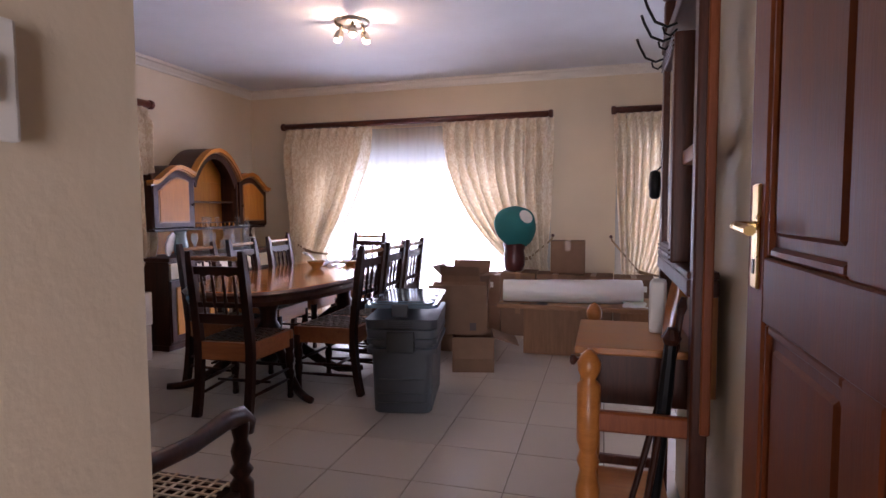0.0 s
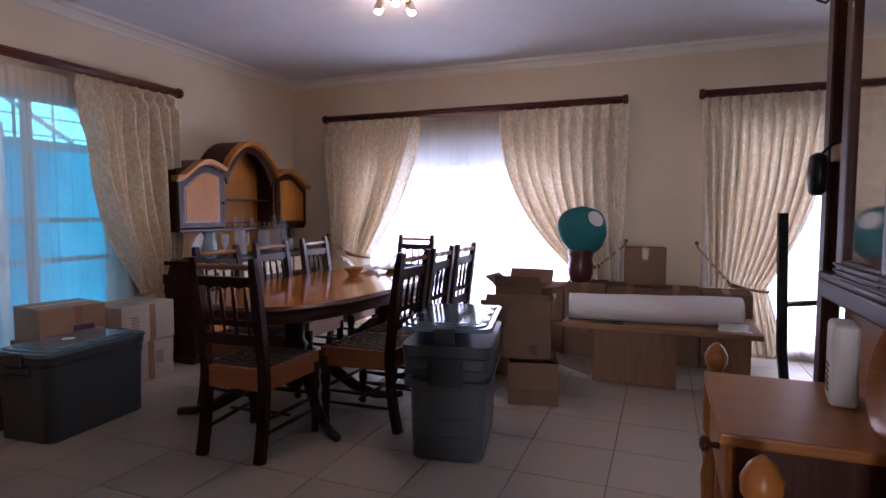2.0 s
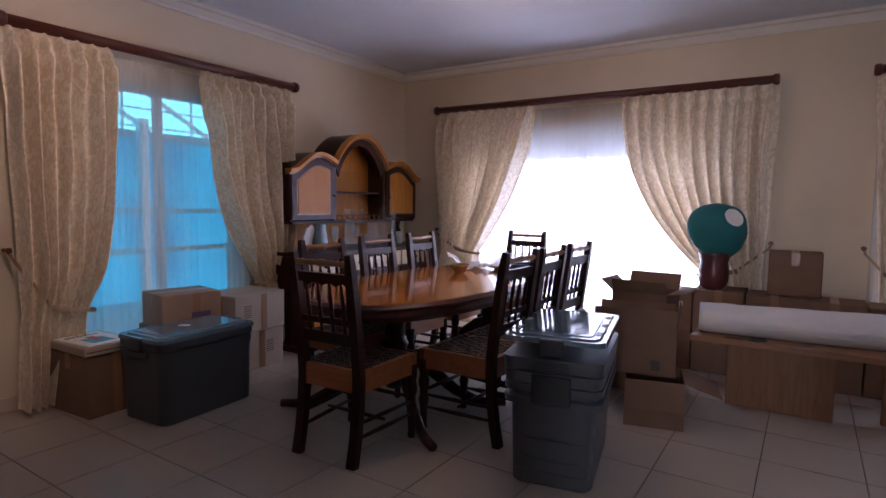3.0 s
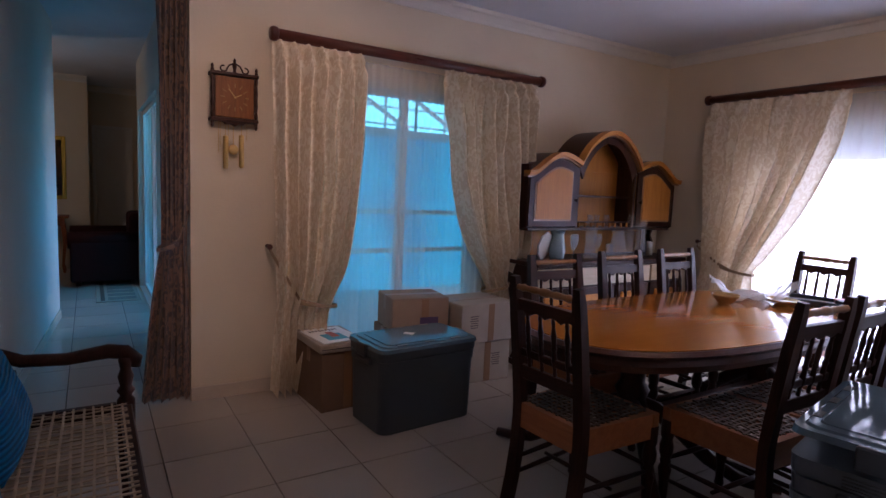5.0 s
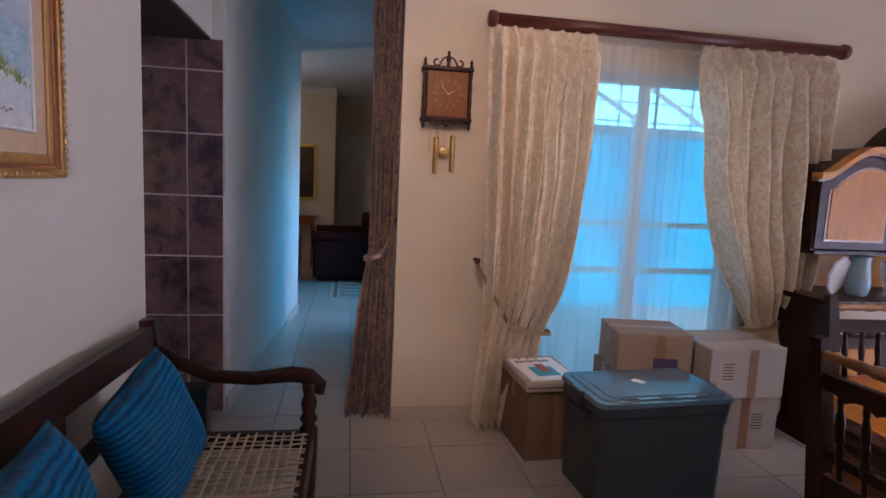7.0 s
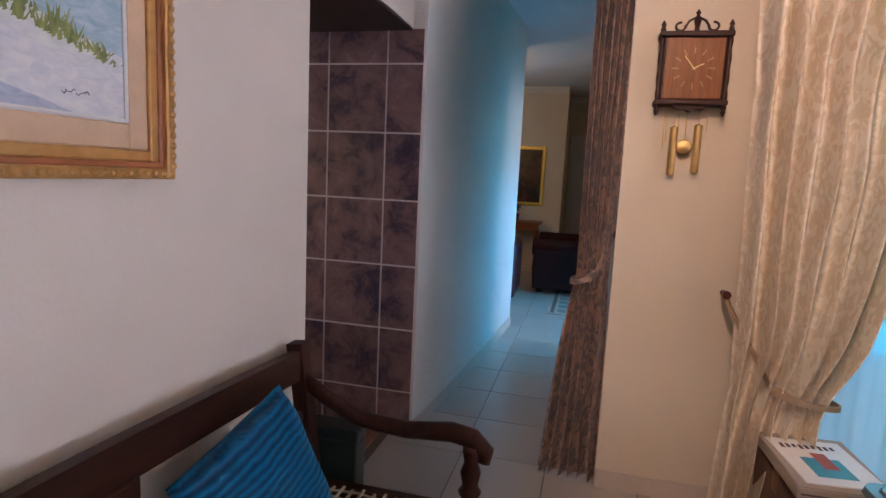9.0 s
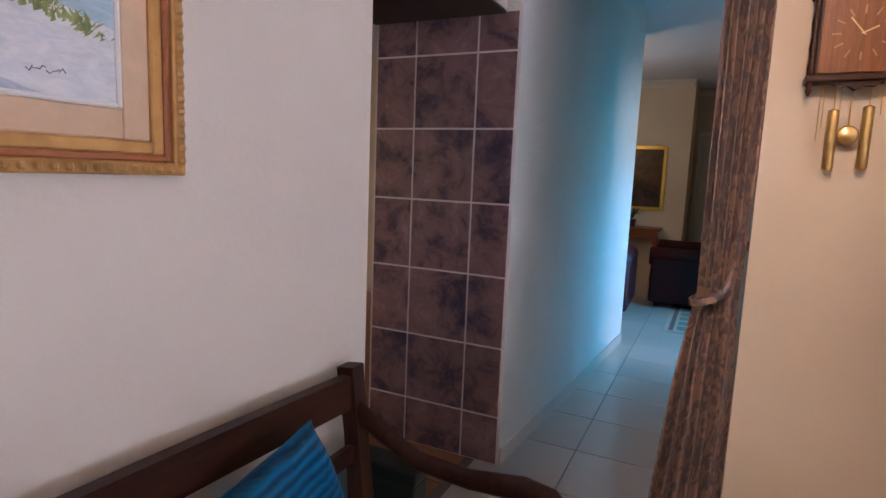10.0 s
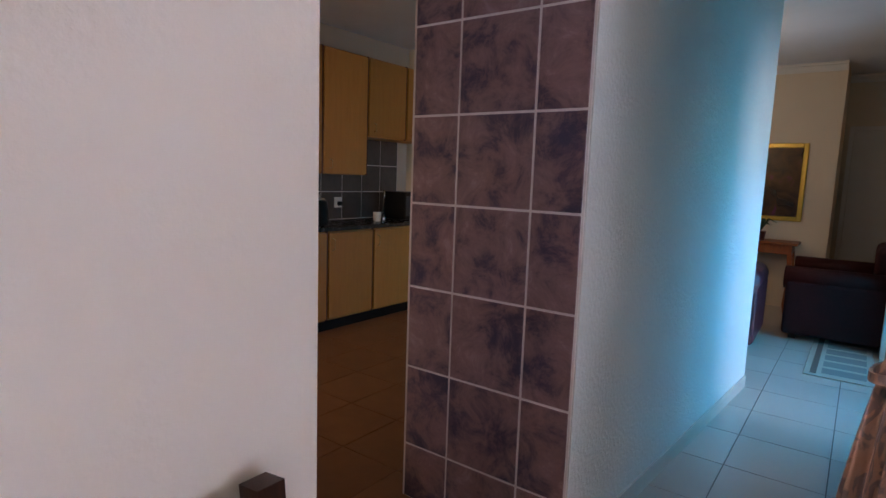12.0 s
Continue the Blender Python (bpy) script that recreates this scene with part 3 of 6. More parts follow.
# ---- curtains ----
def drape(name, place, top, gather, hem, ztop, zg, zlow, pleats, mat, label, inner, power=2.6, hook=None, tied=0.6, group="cream curtains", seed=1, depth=0.15):
    """A pleated curtain in local xz, y towards the room. top, gather, hem: its two edges at those heights; inner: the edge (0 or 1) that sweeps."""
    random.seed(seed)
    c = new(name)
    c.matrix_basis = place
    tagged(c, label, "curtain", group)
    bm = bmesh.new()
    nu, nv = pleats * 14, 64
    am = [random.uniform(0.6, 1.35) for _ in range(pleats + 2)]
    rows = []
    for j in range(nv + 1):
        z = ztop + (zlow - ztop) * (j / nv) ** 1.25
        e = []
        for k in (0, 1):
            if z > zg:
                t = (ztop - z) / (ztop - zg)
                p = power if k == inner else 1.6
                e.append(top[k] + (gather[k] - top[k]) * t ** p)
            else:
                t = (zg - z) / (zg - zlow) if zg > zlow else 0
                e.append(gather[k] + (hem[k] - gather[k]) * min(1, t) ** 0.7)
        near = math.exp(-((z - zg) / 0.16) ** 2)
        fall = ztop - z
        drop = smoothstep(0.08, 0.45, fall)
        pinch = math.exp(-((fall - 0.095) / 0.035) ** 2)
        row = []
        for i in range(nu + 1):
            u = i / nu
            k = u * pleats + drop * (0.30 * noise.noise(Vector((u * pleats * 0.55, z * 0.9, seed))) + 0.12 * noise.noise(Vector((u * pleats * 1.3, z * 2.2, seed + 9))))
            n = max(0, min(pleats - 1, int(math.floor(k))))
            f = min(1, max(0, k - n))
            size = am[n] * (1 - f) + am[n + 1] * f
            s = 0.5 - 0.5 * math.cos(2 * math.pi * k)
            sharp = 1.8 + 5 * pinch - 0.8 * drop
            y = depth * (0.22 + 0.78 * smoothstep(0.0, 0.09, fall)) * s ** sharp * (1 + (size - 1) * drop) * (1 - 0.25 * pinch)
            y *= (1 - 0.5 * near) * (1 + 0.45 * drop * noise.noise(Vector((u * pleats * 0.8, z * 1.3, seed + 4))))
            y += 0.012 * (1 - drop) * (1 - pinch) + 0.010
            y += drop * (0.024 * noise.noise(Vector((u * 5, z * 2.2, seed))) + 0.009 * noise.noise(Vector((u * pleats * 2.6, z * 5.0, seed + 2)))) + 0.02 * drop
            x = e[0] + (e[1] - e[0]) * u + drop * 0.010 * math.sin(2 * math.pi * k + 1)
            row.append(bm.verts.new((x, y, z)))
        rows.append(row)
    for a, b in zip(rows, rows[1:]):
        for i in range(nu):
            bm.faces.new((a[i], a[i + 1], b[i + 1], b[i]))
    part("cloth", bm, mat, c, smooth=True)
    if hook is not None:
        hx, hz = hook
        lo, hi = (gather[1], gather[0]) if inner else (gather[0], gather[1])
        g0, g1 = sorted((lo + (hi - lo) * -0.05, lo + (hi - lo) * tied))
        mid = (g0 + g1) / 2
        r = abs(g1 - g0) / 2 + 0.012
        pts = [(mid + r * math.cos(a), 0.05 + 0.075 * math.sin(a), zg + 0.02 * math.cos(a) * (1 if hx > mid else -1)) for a in [math.pi * 2 * i / 20 for i in range(21)]]
        band = sweep(pts, (0.008, 0.022), bm=None, square=True)
        side = g0 if hx < mid else g1
        sgn = -1 if hx < mid else 1
        sweep([(hx, 0.01, hz), (hx - sgn * 0.01, 0.035, hz - 0.04), ((hx * 0.5 + side * 0.5), 0.07, (hz + zg) / 2), (side + sgn * 0.01, 0.085, zg + 0.04), (mid, 0.125, zg)], (0.010, 0.017), bm=band, square=True)
        part("tieback", band, tie_cloth if mat is curtain_cloth else mat, c)
        part("hook", rod((hx, -0.04, hz), (hx, 0.03, hz), 0.006, 8, profile=[(0.012, 0), (0.012, 0.08), (0.006, 0.12), (0.006, 0.8), (0.018, 0.86), (0.018, 1)]), rod_wood, c, "dark wooden tieback hook")
    return c


def sheer(name, place, x0, x1, z0, z1, label, seed=5):
    random.seed(seed)
    bm = bmesh.new()
    nu, nv = int((x1 - x0) * 70), 10
    f = [(random.uniform(9, 13), random.uniform(0, 6)), (random.uniform(23, 29), random.uniform(0, 6)), (random.uniform(3, 5), random.uniform(0, 6))]
    rows = []
    for j in range(nv + 1):
        z = z1 + (z0 - z1) * j / nv
        rows.append([bm.verts.new((x0 + (x1 - x0) * i / nu, 0.011 * sum(math.sin(a * 2 * math.pi * i / nu * (x1 - x0) / 1.6 + b + 0.2 * j / nv) for a, b in f) / 1.6, z)) for i in range(nu + 1)])
    for a, b in zip(rows, rows[1:]):
        for i in range(nu):
            bm.faces.new((a[i], a[i + 1], b[i + 1], b[i]))
    ob = obj(name, bm, sheer_cloth, smooth=True)
    ob.matrix_basis = place
    return tagged(ob, label, "sheer curtain", "sheer curtains")


def pole(place, x0, x1, z, label="dark mahogany curtain pole with end caps on the wall"):
    c = new("curtain_pole")
    c.matrix_basis = place
    tagged(c, label, "curtain pole", "curtain poles")
    part("pole", rod((x0, 0.04, z), (x1, 0.04, z), 0.033, 18), rod_wood, c, smooth=True)
    for x, s in ((x0, -1), (x1, 1)):
        part("finial", rod((x - s * 0.005, 0.04, z), (x + s * 0.04, 0.04, z), 0.04, 18, profile=[(0.034, 0), (0.042, 0.15), (0.043, 0.5), (0.041, 0.85), (0.032, 1)]), rod_wood, c, smooth=True)
    for x in (x0 + 0.12, x1 - 0.12):
        part("bracket", rod((x, -0.075, z), (x, 0.04, z), 0.01, 8, profile=[(0.03, 0), (0.03, 0.1), (0.012, 0.16), (0.012, 1)]), rod_wood, c)
    return c


tie_cloth = cloth("cream_tieback_cloth", (0.36, 0.25, 0.15), 0.0, None, 0, 0.05)
PATIO = pose(-4.685, 0, 0, 0, 0, 90) @ Matrix.Diagonal((1, -1, 1, 1))   # local x runs along +y, y into the room
GARDEN = pose(0, 7.31, 0) @ Matrix.Diagonal((1, -1, 1, 1))
curtain_label = "cream damask curtain with pinch pleats, tied back"
pole(PATIO, 3.585, 5.655, 2.228)
pole(GARDEN, -4.225, -1.165, 2.228)
pole(GARDEN, -0.515, 1.75, 2.228)
drape("curtain", PATIO, (3.56, 4.165), (3.60, 3.965), (3.56, 3.87), 2.20, 0.575, 0.03, 7, curtain_cloth, curtain_label, 1, 3.0, (3.56, 0.95), seed=1)
drape("curtain", PATIO, (4.78, 5.615), (5.22, 5.56), (5.18, 5.62), 2.20, 0.60, 0.03, 8, curtain_cloth, curtain_label, 0, 2.6, (5.62, 0.92), seed=2)
drape("curtain", GARDEN, (-4.22, -3.13), (-4.14, -3.72), (-4.18, -3.66), 2.20, 0.77, 0.05, 10, curtain_cloth, curtain_label, 1, 1.9, (-4.24, 0.98), seed=3)
drape("curtain", GARDEN, (-2.31, -1.115), (-1.60, -1.18), (-1.66, -1.13), 2.20, 0.72, 0.05, 11, curtain_cloth, curtain_label, 0, 2.3, (-1.12, 0.98), seed=4)
drape("curtain", GARDEN, (-0.53, 0.42), (-0.44, -0.02), (-0.48, 0.12), 2.20, 0.60, 0.05, 12, curtain_cloth, curtain_label, 1, 2.2, (-0.54, 0.97), seed=5)
SHEER_L = pose(-4.722, 0, 0, 0, 0, 90)
sheer("sheer_curtain", SHEER_L, 3.62, 5.60, 0.03, 2.17, "white sheer curtain glowing blue over the patio door", 5)
SHEER_B = pose(0, 7.352, 0)
sheer("sheer_curtain", SHEER_B, -4.20, -1.15, 0.03, 2.17, "white sheer curtain over the bright garden doors", 6)
sheer("sheer_curtain", SHEER_B, -0.50, 1.70, 0.03, 2.17, "white sheer curtain over the bright side window", 7)
# brown drape at the passage
PASS = pose(-4.84, 0, 0, 0, 0, 90) @ Matrix.Diagonal((1, -1, 1, 1))
drape("passage_curtain", PASS, (2.955, 3.118), (2.965, 3.10), (2.85, 3.118), 2.45, 0.95, 0.02, 6, brown_cloth, "brown patterned drape tied back at the passage door", 0, 1.5, (3.11, 1.15), group="passage drapes", seed=8, depth=0.07)

# ---- sideboard with hutch ----
def arc(x0, x1, z0, rise, n=14):
    return [(x0 + (x1 - x0) * i / n, z0 + rise * math.sin(math.pi * i / n)) for i in range(n + 1)]


def crown_edge(y):
    """Height of the hutch's wavy top at y, measured from its middle."""
    a = abs(y)
    if a < 0.35:
        return 1.62 + 0.265 * math.cos(a / 0.35 * math.pi / 2) ** 0.75
    t = (a - 0.35) / 0.54
    return 1.62 - 0.01 + 0.075 * math.sin(min(1, t * 1.15) * math.pi) ** 1.0 * (1 - t * 0.3) - 0.09 * smoothstep(0.35, 1, t)


# drawer wood paled to cream: the light it reflects is put into the colour
sheen_front = timber("drawer_wood_pale_with_sheen", (0.46, 0.33, 0.20), (0.60, 0.47, 0.31), 0.35, axis=0)


def sideboard():
    s = thing("sideboard", (-4.735, 6.275, 0), -90, "dark and honey wood sideboard with an arched glass hutch", "sideboard")
    # local x runs along the wall (towards the clock is +x ... garden is -x), -y is away from the room
    S = 0.885
    D0, D1 = 0.47, 0.31
    part("base_body", cube(-S + 0.02, 0.0, 0.05, S - 0.03, D0 - 0.022, 0.80, 0.004), dark_wood, s)
    part("plinth", cube(-S + 0.03, 0.01, 0.0, S - 0.03, D0 - 0.04, 0.05), dark_wood, s)
    part("worktop", cube(-S - 0.01, 0.0, 0.80, S - 0.01, D0 + 0.01, 0.835, 0.010, 2), dark_wood_x, s)
    for k in range(4):
        x0 = -S + 0.03 + k * (2 * S - 0.06) / 4 + 0.008
        x1 = x0 + (2 * S - 0.06) / 4 - 0.016
        dr = part("drawer", cube(x0, D0 - 0.024, 0.645, x1, D0, 0.785, 0.005), sheen_front, s, "drawer front with reflected light put into its pale cream colour")
        part("knob", rod(((x0 + x1) / 2, D0, 0.715), ((x0 + x1) / 2, D0 + 0.035, 0.715), 0.015, 10, profile=[(0.008, 0), (0.008, 0.4), (0.018, 0.6), (0.018, 0.85), (0.008, 1)]), dark_wood, dr, smooth=True)
        d = part("door", cube(x0, D0 - 0.024, 0.08, x1, D0 - 0.004, 0.63, 0.005), dark_wood, s)
        part("panel", cube(x0 + 0.06, D0 - 0.006, 0.14, x1 - 0.06, D0 + 0.006, 0.57, 0.008), honey_wood, d, "honey wood door panel")
    # hutch
    part("back_board", cube(-S + 0.03, 0.0, 0.835, S - 0.03, 0.015, 1.55), honey_wood, s, "honey wood back board")
    part("niche_back", cube(-0.325, 0.10, 1.09, 0.325, 0.115, 1.549), honey_wood, s, "honey wood back of the niche")
    for x in (-S + 0.02, S - 0.045):
        outl = [(0.0, 0.835), (0.13, 0.835), (0.14, 0.93), (0.10, 1.0), (0.12, 1.06), (D1, 1.09), (D1, 1.57), (0.0, 1.57)]
        m = Matrix(((0, 1, 0, x), (1, 0, 0, 0), (0, 0, 1, 0), (0, 0, 0, 1)))
        part("side_panel", plate(outl, 0.025, m), dark_wood, s)
    for x in (-0.35, 0.325):
        part("divider", cube(x, 0.015, 1.09, x + 0.025, D1 - 0.002, 1.60, 0.002), dark_wood, s)
    part("hutch_floor", cube(-S + 0.045, 0.015, 1.065, S - 0.045, D1, 1.09, 0.003), dark_wood_x, s)
    part("shelf", cube(-0.325, 0.115, 1.335, 0.325, D1 - 0.05, 1.353, 0.002), dark_wood_x, s)
    rail = part("gallery_rail", cube(-0.325, D1 - 0.03, 1.128, 0.325, D1 - 0.014, 1.14, 0.003), dark_wood_x, s)
    for k in range(9):
        x = -0.29 + 0.0725 * k
        part("gallery_spindle", lathe([(0.006, 0), (0.010, 0.012), (0.006, 0.02), (0.010, 0.03), (0.006, 0.038)], 8, pose(x, D1 - 0.022, 1.09)), honey_wood, rail, smooth=True)
    # arched head board over the middle
    n = 28
    outer = [(-0.35 + 0.70 * i / n, crown_edge(-0.35 + 0.70 * i / n) - 0.01) for i in range(n + 1)]
    inner = [(-0.295 + 0.59 * i / n, 1.48 + 0.30 * math.cos((-0.295 + 0.59 * i / n) / 0.2951 * math.pi / 2) ** 0.7) for i in range(n + 1)]
    inner[0], inner[-1] = (-0.295, 1.48), (0.295, 1.48)
    bm = plate(outer + inner[::-1], 0.022, Matrix.Translation((0, D1 - 0.022, 0)))
    part("arch_board", bm, dark_wood, s)
    part("arch_back", plate([(-0.325, 1.55)] + [(x, z - 0.02) for x, z in outer[1:-1]] + [(0.325, 1.55)], 0.015, Matrix.Translation((0, 0.10, 0))), honey_wood, s, "honey wood arched back")
    # doors each side with a shaped panel
    for sgn in (-1, 1):
        xs = [sgn * (0.36 + 0.495 * i / 16) for i in range(17)]
        top = [(x, crown_edge(x) - 0.055) for x in xs]
        d = part("hutch_door", plate([(xs[0], 1.10)] + top + [(xs[-1], 1.10)], 0.02, Matrix.Translation((0, D1 - 0.008, 0))), dark_wood, s)
        xs2 = [sgn * (0.43 + 0.36 * i / 16) for i in range(17)]
        part("panel", plate([(xs2[0], 1.155)] + [(x, crown_edge(x) - 0.125) for x in xs2] + [(xs2[-1], 1.155)], 0.012, Matrix.Translation((0, D1 + 0.010, 0))), honey_wood, d, "honey wood shaped panel")
        xs3 = [sgn * (0.417 + 0.386 * i / 16) for i in range(17)]
        part("beading", plate([(xs3[0], 1.142)] + [(x, crown_edge(x) - 0.112) for x in xs3] + [(xs3[-1], 1.142)], 0.004, Matrix.Translation((0, D1 + 0.0125, 0))), gold_wood, d)
        part("knob", rod((sgn * 0.385, D1 + 0.012, 1.31), (sgn * 0.385, D1 + 0.045, 1.31), 0.012, 10, profile=[(0.006, 0), (0.006, 0.4), (0.015, 0.6), (0.015, 0.9), (0.006, 1)]), dark_wood, d, smooth=True)
    # the moulded crown follows the wavy top, with a curved roof behind it
    pts = [(-S - 0.01 + (2 * S + 0.02) * i / 80, 0, 0) for i in range(81)]
    for nm, y0, y1, dz, h, mat, lab in (("crown", D1 - 0.02, D1 + 0.05, 0.0, 0.036, honey_wood_x, "honey wood wavy cornice"), ("crown_fillet", D1 - 0.02, D1 + 0.028, -0.024, 0.024, gold_wood, ""), ("roof", 0.0, D1 - 0.02, 0.0, 0.02, dark_wood_x, "")):
        bm = bmesh.new()
        prev = None
        for x, _, _ in pts:
            z = crown_edge(min(S, max(-S, x))) + dz
            ring = [bm.verts.new(v) for v in ((x, y0, z - h), (x, y1, z - h), (x, y1 + (0.008 if nm == "crown" else 0), z), (x, y0, z))]
            if prev:
                for i in range(4):
                    bm.faces.new((prev[i], prev[(i + 1) % 4], ring[(i + 1) % 4], ring[i]))
            else:
                bm.faces.new(ring)
            prev = ring
        bm.faces.new(prev[::-1])
        bmesh.ops.recalc_face_normals(bm, faces=bm.faces)
        part(nm, bm, mat, s, lab)
    return s


sideboard()
clear = Mat("clear_drinking_glass", (0.80, 0.84, 0.86), 0.04).set("Alpha", 0.14).set("Specular IOR Level", 0.9).m
china = plain("white_china", (0.72, 0.70, 0.66), 0.25, amount=0.04)
blue_glass = Mat("pale_blue_glass", (0.55, 0.72, 0.78), 0.08).set("Transmission Weight", 0.6).m


def vessel(name, at, profile, mat, label, category, wall_t=0.003, group=""):
    """A hollow turned vessel, outside profile from the foot up."""
    inside = [(max(0.002, r - wall_t), z) for r, z in profile[::-1] if z > 0.006]
    inside[-1] = (inside[-1][0], inside[-1][1] + 0.004)
    ob = obj(name, lathe(profile + inside, 18), mat, smooth=True)
    ob.matrix_basis = pose(*at)
    return tagged(ob, label, category, group)


T = 0.8355
stem = [(0.03, 0), (0.03, 0.004), (0.006, 0.01), (0.005, 0.07), (0.02, 0.09), (0.033, 0.13), (0.034, 0.17), (0.028, 0.20)]
tumbler = [(0.028, 0), (0.03, 0.01), (0.034, 0.12)]
jug = [(0.05, 0), (0.06, 0.02), (0.07, 0.08), (0.055, 0.16), (0.05, 0.2), (0.06, 0.23)]
vase_p = [(0.045, 0), (0.05, 0.02), (0.045, 0.14), (0.05, 0.26)]
for x, y, p, m, lab, cat in ((-4.42, 5.62, jug, blue_glass, "pale blue glass jug on the sideboard", "jug"), (-4.40, 5.78, stem, clear, "clear stemmed wine glass on the sideboard", "wine glass"),
                             (-4.47, 5.86, stem, clear, "clear stemmed wine glass on the sideboard", "wine glass"), (-4.40, 5.97, vase_p, clear, "clear flared glass vase on the sideboard", "vase"),
                             (-4.46, 6.12, stem, clear, "clear stemmed wine glass on the sideboard", "wine glass"), (-4.40, 6.20, tumbler, clear, "clear glass tumbler on the sideboard", "glass"),
                             (-4.47, 5.70, tumbler, clear, "clear glass tumbler on the sideboard", "glass"), (-4.42, 6.32, jug, clear, "clear glass jug on the sideboard", "jug"),
                             (-4.45, 6.78, [(0.03, 0), (0.032, 0.12), (0.03, 0.125)], china, "cream candle on the sideboard", "candle")):
    vessel(cat.replace(" ", "_"), (x, y + 0.12, T), p, m, lab, cat, group="glassware on the sideboard")
for y, h in ((6.48, 0.36), (6.60, 0.33), (6.54, 0.30)):
    vessel("cylinder_vase", (-4.37 - (h - 0.3), y + 0.12, T), [(0.036, 0), (0.036, 0.004), (0.036, h)], clear, "tall clear cylinder vase on the sideboard", "vase", group="cylinder vases")
for y in (6.02, 6.10, 6.22):
    vessel("tumbler", (-4.53, y + 0.18, 1.0905), [(0.02, 0), (0.022, 0.01), (0.026, 0.10)], clear, "small clear tumbler on the hutch shelf", "glass", group="tumblers in the hutch")
# a scalloped china fan dish that leans on the back board
fan = [(0.0, 0.0), (0.03, 0.01)] + [(0.10 * math.cos(a) * (1 + 0.06 * math.cos(8 * a)), 0.12 + 0.10 * math.sin(a) * (1 + 0.06 * math.cos(8 * a))) for a in [radians(-50 + 280 * i / 28) for i in range(29)]] + [(-0.03, 0.01)]
fan_dish = obj("shell_dish", plate(fan, 0.012), china)
fan_dish.matrix_basis = pose(-4.45, 5.60, T + 0.003, -12, 0, -70)
tagged(fan_dish, "white scalloped china dish standing on the sideboard", "dish")

# ---- things on the table ----
TT = 0.7355
gilt = plain("gold_and_cream_glaze", (0.45, 0.30, 0.12), 0.2, 0.3, 30, 0.3)
bowl_p = [(0.035, 0), (0.036, 0.006), (0.05, 0.02), (0.075, 0.05), (0.08, 0.062)]
vessel("bowl", (-3.08, 5.86, TT), bowl_p, gilt, "small gold-patterned bowl on the table", "bowl", 0.004, "bowls on the table")
vessel("bowl", (-2.93, 6.22, TT), [(0.04, 0), (0.042, 0.005), (0.08, 0.02), (0.1, 0.035)], gilt, "shallow gold-patterned bowl on the table", "bowl", 0.004, "bowls on the table")
film_m = Mat("crinkled_plastic_film", (0.8, 0.83, 0.86), 0.15)
film_m.set("Alpha", 0.65)
bm = bmesh.new()
g = [[bm.verts.new((-0.24 + 0.48 * i / 16, -0.17 + 0.34 * j / 12, 0.012 + 0.075 * abs(noise.noise(Vector((i * 0.35, j * 0.4, 2)))) + 0.10 * smoothstep(0.1, 0.24, abs(-0.24 + 0.48 * i / 16)))) for j in range(13)] for i in range(17)]
for i in range(16):
    for j in range(12):
        bm.faces.new((g[i][j], g[i + 1][j], g[i + 1][j + 1], g[i][j + 1]))
film_ob = obj("plastic_wrap", bm, film_m.m, smooth=True)
film_ob.matrix_basis = pose(-3.12, 6.20, TT - 0.008, 0, 0, 35)
tagged(film_ob, "crumpled sheet of clear plastic wrap on the table", "plastic wrap")
tray = thing("tray", (-2.86, 6.48, TT), 20, "dark tray with small dark items on the table", "tray")
part("base", cube(-0.16, -0.11, 0, 0.16, 0.11, 0.012, 0.004), dark_plastic, tray)
part("rim", cube(-0.17, -0.12, 0.012, 0.17, -0.105, 0.035, 0.003), dark_plastic, tray)
part("rim", cube(-0.17, 0.105, 0.012, 0.17, 0.12, 0.035, 0.003), dark_plastic, tray)
cb = thing("small_box", (-2.62, 6.36, TT), -15, "small dark box on the table", "box")
part("body", cube(-0.06, -0.04, 0, 0.06, 0.04, 0.05, 0.004), dark_plastic, cb)
part("lid", cube(-0.063, -0.043, 0.05, 0.063, 0.043, 0.066, 0.004), dark_plastic, cb)
cb2 = thing("red_packet", (-2.72, 6.58, TT), 30, "small red packet on the table", "packet")
part("body", cube(-0.07, -0.04, 0, 0.07, 0.04, 0.045, 0.006), plain("red_foil", (0.35, 0.03, 0.03), 0.35), cb2)


# ---- plastic tubs ----
tub_plastic = plain("slate_blue_grey_plastic", (0.055, 0.066, 0.078), 0.4, grain=120, amount=0.06)
def frustum(bm, w0, l0, w1, l1, z0, z1, r=0.05, seg=5, cap0=True, cap1=True, index=0):
    """A tapered box with round corners: half sizes below and above."""
    rings = []
    for w, l, z in ((w0, l0, z0), (w1, l1, z1)):
        ring = []
        for cx, cy, a0 in ((w - r, l - r, 0), (-w + r, l - r, 90), (-w + r, -l + r, 180), (w - r, -l + r, 270)):
            for k in range(seg + 1):
                a = radians(a0 + 90 * k / seg)
                ring.append(bm.verts.new((cx + r * math.cos(a), cy + r * math.sin(a), z)))
        rings.append(ring)
    n = len(rings[0])
    for i in range(n):
        bm.faces.new((rings[0][i], rings[0][(i + 1) % n], rings[1][(i + 1) % n], rings[1][i]))
    if cap0:
        bm.faces.new(rings[0][::-1])
    if cap1:
        bm.faces.new(rings[1])
    return bm


